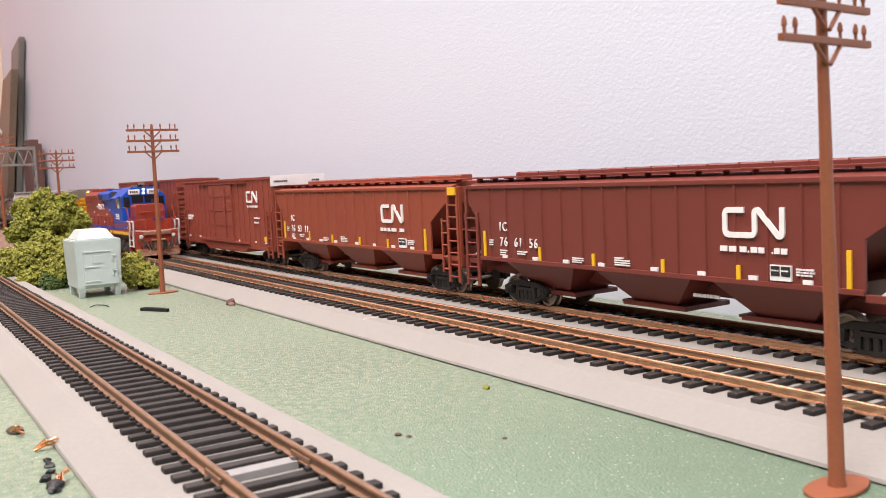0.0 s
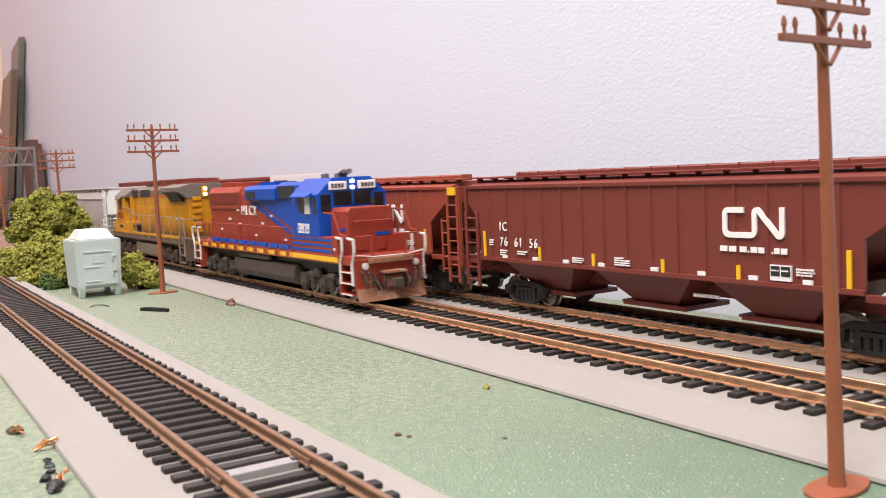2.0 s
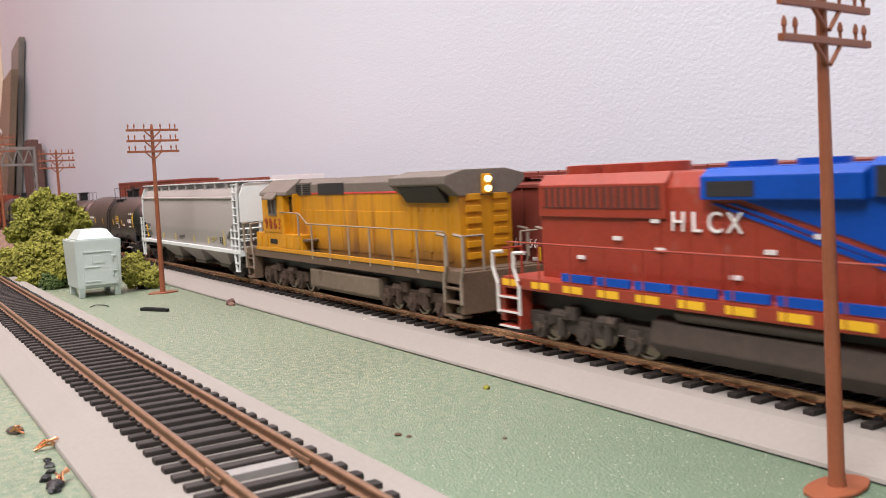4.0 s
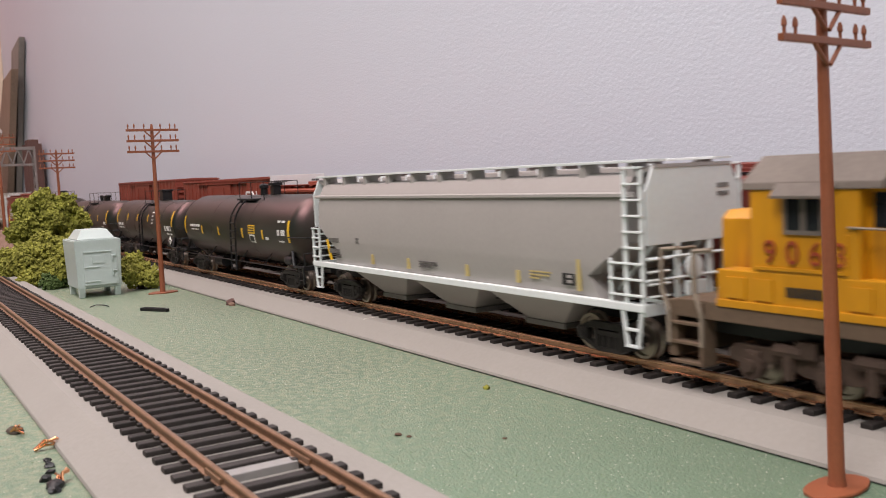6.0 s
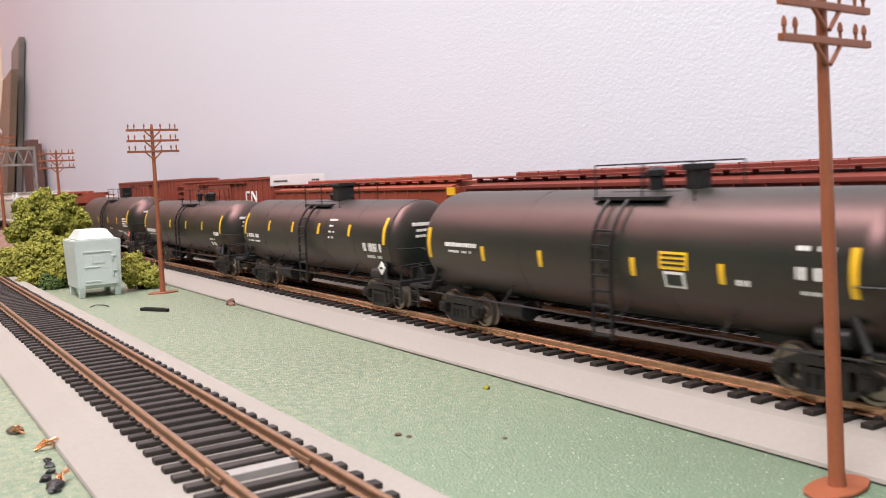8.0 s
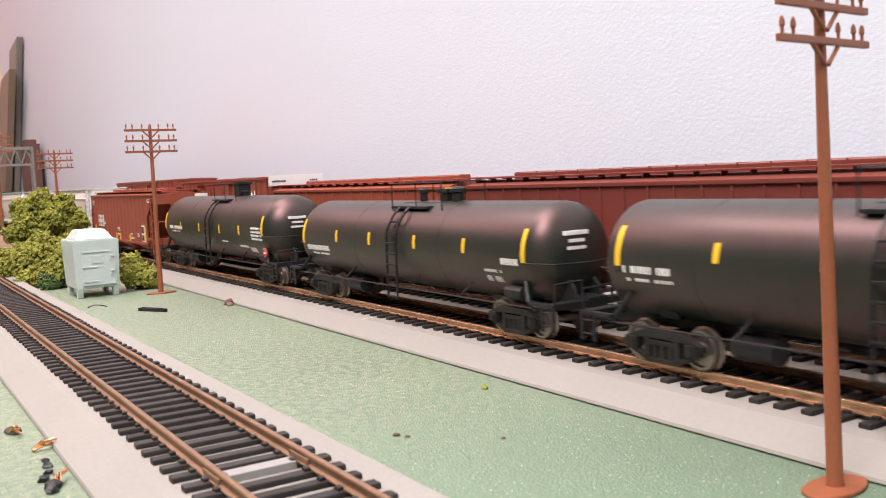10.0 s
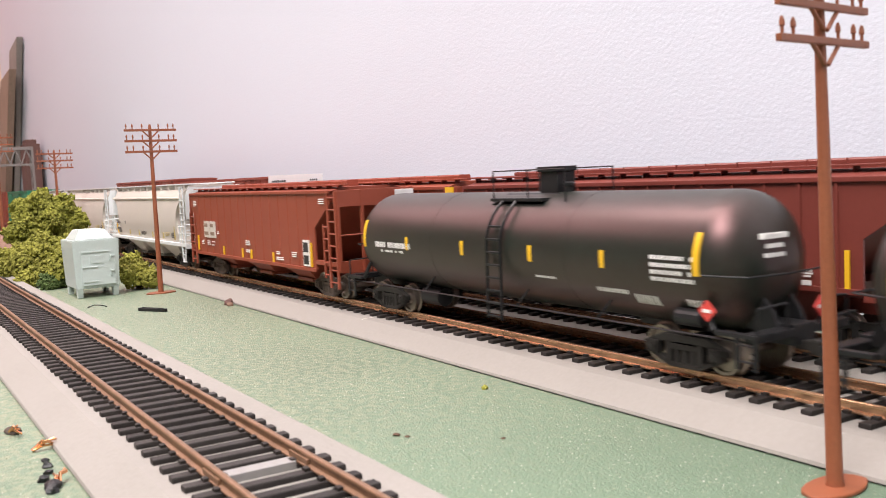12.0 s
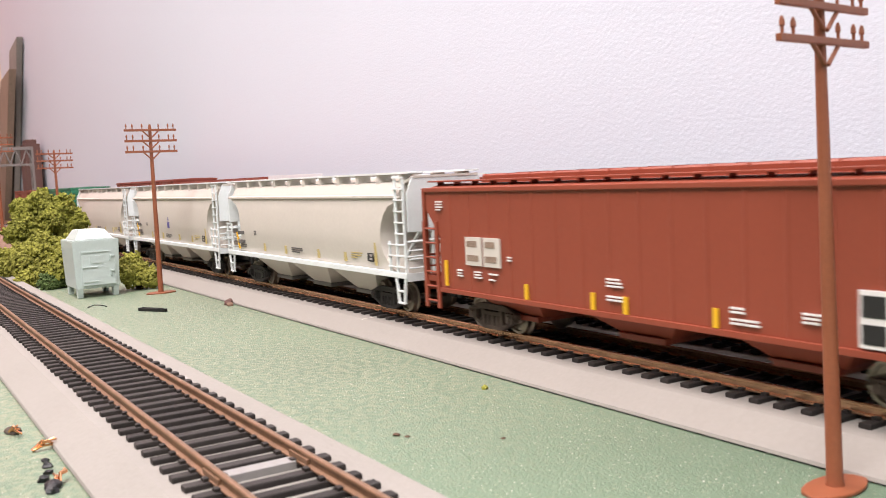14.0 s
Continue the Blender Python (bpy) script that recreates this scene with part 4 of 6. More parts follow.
    # ladder over the flank, platform and valve dome
    bm = NEW()
    for d in (-3.6, 3.6):
        pts = [(ladder_x + d, -R - 1.5, 6.0)]
        for i in range(6):
            a = radians(180 - 12 + i * -8.0)
            pts.append((ladder_x + d, math.cos(a) * (R + 1.5), zc + math.sin(a) * (R + 1.5)))
        pipe(bm, pts, 0.5, 5)
    for i in range(8):
        z = 7.0 + i * 4.0
        dz = z - zc
        y = -math.sqrt(max((R + 1.5) ** 2 - dz * dz, 0.1)) if dz > -3 else -R - 1.5
        rod(bm, (ladder_x - 3.6, y, z), (ladder_x + 3.6, y, z), 0.42, 5)
    part("side_ladder", bm, M_BLACK, c)
    if walkway:
        top = zc + R
        px = ladder_x + 2.5
        bm = NEW()
        prism(bm, [(-R * 0.62, top - 4.6), (-R * 0.62, top - 3.4), (-4.2, top - 0.4), (4.2, top - 0.4), (4.2, top - 1.4), (-4.2, top - 1.4)], px - 13, px + 13, "x")
        box(bm, px - 13, px + 13, -R * 0.66, -R * 0.3, top - 2.6, top - 1.6, 0.1)
        plat = part("top_platform", bm, M_BLACK, c)
        for dx, r, h, square in fittings:
            bm = NEW()
            if square:
                box(bm, px + dx - r, px + dx + r, -r * 0.8, r * 0.8, top - 1.5, top + h - 1.6, 0.3)
                box(bm, px + dx - r - 0.7, px + dx + r + 0.7, -r * 0.8 - 0.7, r * 0.8 + 0.7, top + h - 1.6, top + h, 0.25)
                part("valve_housing", bm, M_BLACK, c)
            else:
                revolve(bm, [(top - 2, r), (top + h * 0.55, r), (top + h * 0.6, r * 1.3), (top + h * 0.85, r * 1.3), (top + h, r * 0.6)], 16, "z", (px + dx, -1, 0))
                part("safety_valve", bm, M_BLACK, c, smooth=True)
        bm = NEW()
        for y in (-9.5, 9.5):
            pipe(bm, [(px - 14, y, top + 7.0), (px + 22, y, top + 7.0)], 0.24)
            for x in (px - 14, px + 4, px + 22):
                rod(bm, (x, y, top - 3.4), (x, y, top + 7.0), 0.24)
        pipe(bm, [(px - 14, -9.5, top + 7.0), (px - 14, 9.5, top + 7.0)], 0.24)
        part("guard_rail", bm, M_BLACK, plat)
    if placard:
        for x in (half - 8, half + 6.5):
            bm = NEW()
            z = 17
            if x < half:
                prism(bm, [(x - 2.6, z), (x, z - 2.6), (x + 2.6, z), (x, z + 2.6)], -17.6, -17.2, "y")
            else:
                prism(bm, [(2.4, z), (5, z - 2.6), (7.6, z), (5, z + 2.6)], x, x + 0.4, "x")
            pl = part("placard", bm, M_WHITEP if placard == "white" else M_REDP, c, "diamond hazard placard")
            bm = NEW()
            if x < half:
                box(bm, x - 1.2, x + 1.2, -17.75, -17.5, z - 0.4, z + 0.4)
            else:
                box(bm, x + 0.3, x + 0.55, 3.8, 6.2, z - 0.4, z + 0.4)
            part("stencil", bm, M_BLACKP if placard == "white" else M_WHITEP, pl)
    return c


def track_spot(rel):
    return (rel - 565.5, MAIN, RAIL_Z)


TRAIN = []


def joins(c, rel):
    TRAIN.append((c, rel))
    return c


c = joins(smooth_hopper(track_spot(938), M_GREYCAR, "light grey smooth-sided covered hopper wagon with a white sill", half=97.5, truck_at=81.0), 938)
smooth_print(c, -18.35, False, 97.5)
W_ = M_WHITEP
joins(tank_car(track_spot(725), 17.6, 27.8, 26.0, 28.4, 91, (-81.6, -49, -19.5, 18.9, 47.9, 81.6), 8.5, "black tank wagon with purple sheen and yellow panel, in the train", 9.0,
               yellow_panel=(33, 28.5), text=((-71, 29.0, 19, 1.6, W_), (-69, 26.4, 14, 0.9, W_), (68, 33.5, 9, 1.2, W_), (68, 29, 9, 3.2, W_), (69, 23.8, 8, 1.0, W_), (52, 25, 4, 1.6, W_)), rims=(-30, 30)), 725)
joins(tank_car(track_spot(531), 16.0, 26.6, 30.6, 31.0, 84, (-75.9, -43, -13.9, 15.3, 45.6, 75.8), 1.0, "shorter black tank wagon with white end print and placards", 5.0,
               rims=(-50, -22, 22, 50, 79), placard="white", fittings=((7, 4.2, 7.6, True), (-2, 1.2, 3.0, False)), text=((-74, 26.0, 18, 2.2, W_), (-73, 22.8, 16, 1.0, W_), (25, 35, 7, 0.9, W_), (26, 32.5, 6, 0.9, W_), (26, 30, 6, 0.9, W_), (26, 27.6, 5, 0.9, W_), (58, 26, 15, 3.8, W_), (60, 21.2, 12, 1.4, W_))), 531)
joins(tank_car(track_spot(332.4), 16.2, 26.0, 28.0, 29.2, 91, (-81.5, -47.9, -18.4, 16.5, 48.9, 81.5), 2.0, "black tank wagon with domed ends, in the train", 9.0,
               rims=(-32, 32), fittings=((-4, 1.5, 5.0, False), (12, 2.8, 4.4, True), (20, 2.2, 5.2, False)), text=((-78, 23.4, 22, 2.6, W_), (-74, 20.2, 16, 0.9, W_), (60, 21, 9, 1.1, W_), (60, 18.8, 8, 2.2, W_), (70, 25, 9, 2.4, W_))), 332.4)
joins(tank_car(track_spot(117.3), 17.7, 27.4, 27.4, 30.2, 96, (-84.9, -52.1, -15.8, 20.7, 52.1, 84.9), 4.0, "long black tank wagon with red placards, in the train", 12.0,
               rims=(-36, 36), placard="red", fittings=((7, 4.3, 7.8, True), (14, 1.4, 3.0, False)), text=((-76, 27.4, 26, 2.4, W_), (-72, 24.4, 17, 1.0, W_), (22, 21, 9, 0.8, W_), (48, 19.5, 12, 1.4, W_), (70, 29.5, 14, 1.2, W_), (70, 27.6, 14, 1.2, W_), (70, 25.8, 14, 1.2, W_), (70, 24.0, 14, 1.2, W_), (62, 18.6, 8, 3.0, W_), (80, 18.8, 6, 2.2, W_))), 117.3)

# red grain hopper
r = joins(ribbed_hopper(track_spot(-90.5), M_OXIDE2, "mineral red ribbed covered hopper wagon with white printed panels", "train", 13.2, 47.0, 15, FRAME_DUSTY, 0.22, 8.5), -90.5)
y = -18.98
for x, z0, z1 in ((-86.9, 14.4, 23), (-42.9, 13.6, 18.2), (-13.5, 13.6, 18.2), (-1.0, 13.6, 18.2), (28.7, 13.6, 18.2), (73.3, 13.8, 24.6)):
    plate(r, "reflector_stripe", x - 0.7, x + 0.7, z0, z1, y, M_YELLOWP, "yellow reflector stripe")
M_LETTER = mat("brown_print", (0.28, 0.20, 0.15), 0.5, 0, 0.1, 80, 900, 0)
for a, b in ((-74.5, -65.5), (-64.3, -55.5)):
    pnl = plate(r, "white_panel", a, b, 22.2, 31.4, y, M_CREAMCAR, "white lettering panel")
    bars(pnl, a + 1, 30.2, (5.5,), y - 0.15, M_LETTER, 2.0)
    bars(pnl, a + 1, 25.6, (6.5,), y - 0.15, M_LETTER, 2.0)
plate(r, "data_panel", 65.0, 71.5, 14.0, 25.6, y, M_WHITEP, "white data panel")
plate(r, "data_panel_field", 65.6, 70.9, 14.8, 18.8, y - 0.1, M_BLACKP)
plate(r, "data_panel_field", 65.6, 70.9, 20.2, 24.6, y - 0.1, M_BLACKP)
for x, z, w in ((-80, 20.4, (3, 2.5, 3)), (-70, 20.4, (4, 3.4, 4)), (-62, 20.2, (5, 0.1, 3)), (-52, 26, (2, 2)), (-8, 22.6, (5, 6, 6)), (-8, 18, (7, 7)), (33, 19.0, (4, 4)), (33, 16.4, (8, 8)), (52, 19.6, (5, 5, 4)), (84, 44, (5, 5, 5)), (-92, 43, (4, 4, 4, 3))):
    bars(r, x, z, w, y, M_WHITEP, 0.45, 0.45)
bm = NEW()
box(bm, 99.6, 101.0, 9.5, 18.5, 39.5, 46.5, 0.2)
part("end_panel", bm, M_WHITECAR, r, "white panel on the end post")

for rel, mtl, lab, pan in ((-301, M_CREAMCAR, "off-white covered hopper wagon with white ladders, in the train", False), (-509, M_CREAMCAR, "cream covered hopper wagon with a small dark emblem, in the train", True), (-717, M_CREAMCAR, "cream covered hopper wagon near the train's end", False)):
    c = joins(smooth_hopper(track_spot(rel), mtl, lab, round_cut=True), rel)
    smooth_print(c, -18.35, pan)
M_GREENCAR = mat("green_car_paint", (0.02, 0.17, 0.09), 0.5, 0, 0.06, 60, 800, 0.05)
g = boxcar(track_spot(-925), M_GREENCAR, M_GREENCAR, "green boxcar at the tail of the train", False)
tagged(g, group="train")
joins(g, -925)
g = boxcar(track_spot(-1125), M_BOXRED, M_BOXRED, "red boxcar last in the train", False)
tagged(g, group="train")
joins(g, -1125)

# ---- locomotives ----
M_LRED = mat("worn_red_loco_paint", (0.285, 0.038, 0.020), 0.42, 0, 0.2, 60, 700, 0.12, spot=(0.30, 0.09, 0.065), spot_at=0.64)
M_LBLUE = mat("blue_loco_paint", (0.001, 0.062, 0.38), 0.42, 0, 0.14, 60, 700, 0.1, gloss=0.35)
M_LYEL = mat("armour_yellow_paint", (0.55, 0.245, 0.006), 0.45, 0, 0.16, 45, 600, 0.1, spot=(0.26, 0.10, 0.02), spot_at=0.58, stretch=(1, 1, 0.16))
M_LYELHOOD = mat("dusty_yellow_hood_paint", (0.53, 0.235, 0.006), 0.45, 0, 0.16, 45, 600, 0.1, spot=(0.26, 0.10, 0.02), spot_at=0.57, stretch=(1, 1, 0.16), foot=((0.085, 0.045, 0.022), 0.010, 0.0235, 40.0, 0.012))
M_LGREY = mat("dusty_grey_paint", (0.15, 0.125, 0.105), 0.7, 0, 0.18, 60, 700, 0.15)
M_DUST = mat("dust_brown_paint", (0.125, 0.082, 0.052), 0.8, 0, 0.22, 60, 700, 0.15)
M_REDGRILLE = mat("dark_red_grille", (0.10, 0.028, 0.02), 0.6, 0, 0.25, 300, 1500, 0.4)
M_GRILLE = mat("dark_grille", (0.02, 0.02, 0.022), 0.6, 0, 0.2, 300, 1500, 0.4)
M_GLASS = mat("dark_cab_glass", (0.012, 0.014, 0.018), 0.12, 0, 0.1, 60, 700, 0)
M_HRAIL = mat("light_grey_handrail", (0.62, 0.60, 0.58), 0.5, 0, 0.1, 90, 700, 0)
M_TANKBR = mat("weathered_fuel_tank", (0.052, 0.039, 0.031), 0.6, 0, 0.3, 60, 600, 0.2, spot=(0.24, 0.18, 0.15), spot_at=0.68)
M_PLOW = mat("rusty_plow", (0.29, 0.13, 0.075), 0.65, 0, 0.3, 90, 700, 0.2, spot=(0.38, 0.25, 0.18), spot_at=0.58)


def glow(name, colour, power):
    m = bpy.data.materials.new(name)
    m.use_nodes = True
    b = m.node_tree.nodes["Principled BSDF"]
    b.inputs["Base Color"].default_value = (0.9, 0.9, 0.85, 1)
    b.inputs["Emission Color"].default_value = (*colour, 1)
    b.inputs["Emission Strength"].default_value = power
    return m


M_LAMP = glow("lit_headlight", (1.0, 0.95, 0.85), 2.0)
M_GRIME = mat("oily_brown_truck", (0.046, 0.035, 0.028), 0.65, 0, 0.4, 150, 900, 0.3, spot=(0.12, 0.085, 0.06), spot_at=0.58, spot_scale=260.0)
M_LAMPY = glow("lit_yellow_headlight", (1.0, 0.85, 0.3), 2.6)


def loco_truck(parent, x, material):
    bm = NEW()
    for s in (-1, 1):
        y0, y1 = sorted((s * 11.5, s * 14.0))
        prism(bm, [(-27, 8.2), (-25, 9.6), (25, 9.6), (27, 8.2), (27, 5.6), (21, 4.6), (14, 6.6), (6, 4.2), (-6, 4.2), (-14, 6.6), (-21, 4.6), (-27, 5.6)], y0, y1, "y", 0.25)
        for d in (-20, 0, 20):
            rod(bm, (d, s * 13.0, 4.9), (d, s * 15.3, 4.9), 3.1, 12)
            box(bm, d - 2.2, d + 2.2, *sorted((s * 13.2, s * 15.0)), 5.0, 8.6, 0.6)
            rod(bm, (d, s * 15.2, 5.2), (d, s * 16.2, 5.2), 1.5, 10)
        for d in (-10, 10):
            rod(bm, (d, s * 14.6, 3.4), (d, s * 14.6, 9.0), 1.3, 8)
            rod(bm, (d - 3.6, s * 14.2, 9.6), (d + 3.6, s * 14.2, 9.6), 1.6, 10)
        box(bm, -8, -3, *sorted((s * 13, s * 15.2)), 8.4, 12.4, 0.5)
    box(bm, -22, 22, -11, 11, 6.5, 12.5, 0.5)
    t = part("truck", bm, material, parent)
    t.location = mmv((x, 0, 0))
    for d in (-20, 0, 20):
        w = part("wheelset", WHEELS, None, t, at=(d, 0, 5.15))
        ROLLING.append(w)
    return t


def flank_plate(parent, name, outline, y, material, label="", thick=0.16):
    bm = NEW()
    prism(bm, outline, y - thick, y + 0.5, "y")
    return part(name, bm, material, parent, label)


def red_blue_loco(at):
    c = base("diesel_locomotive", at, "red and blue six-axle diesel locomotive with rusty plow", "locomotive", "train")
    R, Bl = M_LRED, M_LBLUE
    bm = NEW()
    box(bm, -104, 104, -17.2, 17.2, 16.0, 19.6, 0.3)
    sill = part("frame", bm, M_LRED, c)
    bm = NEW()
    box(bm, -100, 100, -12.6, 12.6, 11.0, 16.2, 0.3)
    part("underframe", bm, M_BLACK, c)
    for i in range(12):
        x = -104 + i * 14.6
        if x < 36:
            plate(sill, "sill_dash", x, x + 8.2, 16.8, 18.8, -17.2, M_YELLOWP)
        if -84 < x < 38:
            plate(sill, "blue_dash", x - 0.5, x + 12.2, 20.0, 22.2, -16.7, Bl, thick=0.5)
    plate(sill, "sill_stripe", 40, 92, 16.8, 18.9, -17.2, M_YELLOWP, "yellow sill stripe")
    bm = NEW()
    prism(bm, [(-10.6, 18.6), (-10.6, 46), (-8.6, 50), (8.6, 50), (10.6, 46), (10.6, 18.6)], -91.8, 47, "x", 0.3)
    hood = part("long_hood", bm, R, c, "red hood with blue front")
    flank_plate(hood, "blue_panel", [(-27, 46), (46.5, 46), (46.5, 27), (39, 27)], -10.95, Bl, "blue painted panel")
    for d in (5.5, 10.5):
        flank_plate(hood, "blue_line", [(-15 - d, 42), (-13 - d, 42), (37.5 - d, 27.6), (37.5 - d, 26.2)], -10.95, Bl)
    bm = NEW()
    prism(bm, [(-8.5, 50), (-8.5, 50.6), (8.5, 50.6), (8.5, 50)], -29, 47, "x", 0.1)
    part("blue_roof", bm, Bl, hood)
    bm = NEW()
    prism(bm, [(-13.2, 43.0), (-13.2, 48.6), (-10.4, 50.4), (10.4, 50.4), (13.2, 48.6), (13.2, 43.0)], -27, 16, "x", 0.4)
    bulge = part("dynamic_brake_hatch", bm, Bl, c)
    plate(bulge, "brake_grille", -25, -11, 43.8, 47.4, -13.2, M_GRILLE)
    bm = NEW()
    prism(bm, [(-12.2, 43.5), (-12.2, 50.0), (-9.6, 51.6), (9.6, 51.6), (12.2, 50.0), (12.2, 43.5)], 16.5, 46, "x", 0.3)
    flt = part("filter_hatch", bm, Bl, c)
    plate(flt, "filter_grille", 18, 38, 43.6, 49.8, -12.2, M_GRILLE, "dark filter grille")
    bm = NEW()
    prism(bm, [(-11.4, 38), (-11.4, 47.2), (-9, 50.2), (9, 50.2), (11.4, 47.2), (11.4, 38)], -91.7, -40, "x", 0.2)
    rad = part("radiator", bm, R, c)
    g = plate(rad, "radiator_grille", -90, -42, 40.5, 46.6, -11.4, M_REDGRILLE, "dark red radiator grille")
    for i in range(17):
        plate(g, "slat", -89.5 + i * 2.8, -88.6 + i * 2.8, 40.8, 46.3, -11.5, R, thick=0.22)
    for x in (-82, -66, -50):
        bm = NEW()
        revolve(bm, [(50, 6.4), (52.6, 6.4), (52.8, 5.8), (52.2, 5.4), (52.2, 0.8), (52.9, 0.5)], 22, "z", (x, 0, 0))
        part("roof_fan", bm, R, c, smooth=True)
    for x in (-22, -2):
        bm = NEW()
        revolve(bm, [(50.2, 6.0), (52.0, 6.0), (52.0, 5.2), (51.6, 0.6)], 22, "z", (x, 0, 0))
        part("roof_fan", bm, Bl, c, smooth=True)
    for i, x in enumerate((-52, -42, -32, -22, -12, -2, 8, 18, 28)):
        bm = NEW()
        box(bm, x, x + 9.5, -10.85, -10.5, 20.6, 37.5, 0.15)
        part("hood_door", bm, R, hood)
    for i, d in enumerate("HLCX"):
        words(d, 5.3, M_WHITEP, hood, (-36.0 + i * 5.9, -11.2, 35.0), width=0.95, name="reporting_mark")
    for x, z in ((-45.5, 38), (-44, 30.5), (3, 35.5), (-20, 25), (-10, 31.5), (34, 39), (-60, 33), (-75, 27), (20, 24)):
        bars(hood, x, z, (3.2,), -11.15, M_WHITEP, 1.1)
    # cab
    bm = NEW()
    prism(bm, [(-17, 26.8), (-17, 45.6), (-9.5, 52.8), (9.5, 52.8), (17, 45.6), (17, 26.8)], 45.0, 74.5, "x", 0.35)
    cab = part("cab", bm, Bl, c, "blue cab with dark windows")
    plate(cab, "side_window", 54, 60.5, 37.6, 44.4, -17.0, M_GLASS, "dark glass side window")
    plate(cab, "side_window_frame", 61, 66, 37.0, 44.8, -17.0, M_HRAIL, "pale sliding window", thick=0.5)
    bm = NEW()
    prism(bm, [(-17.2, 45.0), (-20.2, 44.4), (-20.2, 45.0), (-17.0, 46.6)], 50.5, 69, "x")
    part("sun_visor", bm, Bl, cab)
    plate(cab, "front_quarter_window", 69.4, 72.6, 37, 44.8, -17.0, M_GLASS)
    for i in range(4):
        x = 51.6 + i * 3.2
        plate(cab, "numeral", x, x + 2.6, 28.3, 32.7, -17.0, M_WHITEP, "white blurred numeral")
        plate(cab, "numeral_gap", x + 0.8, x + 1.7, 29.2, 30.2 if i % 2 else 31.8, -17.1, Bl)
    bm = NEW(); box(bm, 74.3, 74.85, -9.2, 9.2, 40.6, 46.6, 0.2)
    part("windshield", bm, M_GLASS, cab, "dark glass windshield")
    bm = NEW(); box(bm, 74.7, 75.1, -0.4, 0.4, 40.5, 46.7)
    part("windshield_post", bm, Bl, cab)
    for s in (-1, 1):
        bm = NEW(); box(bm, 74.3, 74.9, s * 13.2 - 2.3, s * 13.2 + 2.3, 37.5, 45.4, 0.2)
        part("front_window", bm, M_GLASS, cab)
        bm = NEW(); box(bm, 74.3, 75.4, s * 7.2 - 4.3, s * 7.2 + 4.3, 47.3, 51.1, 0.35)
        nb = part("number_board", bm, M_WHITEP, cab, "white number board")
        bm = NEW()
        for k in range(4):
            box(bm, 75.35, 75.5, s * 7.4 - 3.0 + k * 1.6, s * 7.4 - 1.9 + k * 1.6, 48.2, 50.0)
        part("stencil", bm, M_BLACKP, nb)
    for z in (48.2, 50.9):
        bm = NEW()
        revolve(bm, [(74.3, 0.95), (75.5, 0.95), (75.7, 0.6)], 14, "x", (0, 0, z))
        part("headlight", bm, M_LAMP, cab, "lit round headlight", smooth=True)
    bm = NEW()
    for y in (-1.6, 0, 1.6):
        rod(bm, (64, y, 54.2), (72 - abs(y), y, 55.4), 0.5, 8, 1.1)
    box(bm, 62, 66, -2.4, 2.4, 52.7, 54.6, 0.3)
    part("air_horn", bm, M_LGREY, cab)
    bm = NEW(); box(bm, 50, 55, -3.5, -1.5, 52.7, 54.8, 0.4)
    part("antenna", bm, M_LGREY, cab)
    # nose, battery boxes, platforms
    bm = NEW()
    prism(bm, [(-11.2, 18.6), (-11.2, 38.0), (-9.6, 39.6), (9.6, 39.6), (11.2, 38.0), (11.2, 18.6)], 74.5, 91.0, "x", 0.5)
    nose = part("short_hood", bm, R, c, "red short hood")
    plate(nose, "nose_mark", 83, 89, 29.5, 30.6, -11.2, Bl)
    bm = NEW(); box(bm, 90.8, 91.4, 2.0, 9.0, 27.0, 28.4)
    part("nose_stripe", bm, Bl, nose)
    for s in (-1, 1):
        bm = NEW(); box(bm, 41.5, 92, *sorted((s * 10.3, s * 16.9)), 19.4, 27.2, 0.3)
        b = part("battery_box", bm, R, c, "red battery box with blue stripes")
        if s < 0:
            for z in (20.4, 22.8, 25.2):
                plate(b, "blue_stripe", 42, 86, z, z + 1.2, -16.9, Bl)
            plate(b, "stripe_edge", 88, 89.5, 21.8, 22.8, -17.0, M_WHITEP)
    for s in (-1, 1):
        xo = s * 104
        bm = NEW(); box(bm, min(xo, xo + s * 2.6), max(xo, xo + s * 2.6), -16.4, 15.8, 5.2, 18.6, 0.4)
        pil = part("pilot", bm, R, c)
        for y in (-15.6, 15.6):
            for z in (3.6, 8.2, 12.8):
                bm = NEW(); box(bm, min(xo - s * 9, xo + s * 1.5), max(xo - s * 9, xo + s * 1.5), y - 2.2, y + 2.2, z, z + 0.8, 0.15)
                st = part("step", bm, R, c)
                bm = NEW(); box(bm, min(xo - s * 9, xo + s * 1.5), max(xo - s * 9, xo + s * 1.5), y - 2.5 if y < 0 else y + 2.1, y - 2.1 if y < 0 else y + 2.5, z + 0.1, z + 0.75, 0.1)
                part("step_edge", bm, M_HRAIL, st, "white painted step edge")
            bm = NEW(); box(bm, min(xo - s * 9.4, xo - s * 8.6), max(xo - s * 9.4, xo - s * 8.6), y - 2.4, y + 2.4, 3.6, 18.6)
            part("step_back", bm, R, c)
        for y in (-17.6, 16.4):
            for d in (2.0, -9.0):
                x = xo + s * d
                hand_rail(c, [(x, y, 8.0), (x, y, 17.0), (x + s * 2.4, y, 22.0), (x + s * 2.4, y, 27.0), (x - s * 3.0, y, 27.4)], M_HRAIL, 0.62, "grab_rail")
        for y in (-8, 8):
            hand_rail(c, [(xo + s * 2, y, 18.6), (xo + s * 2, y, 28), (xo + s * 2, y * 1.9, 28)], R)
        coupler(c, xo + s * 7, s, M_DUSTY)
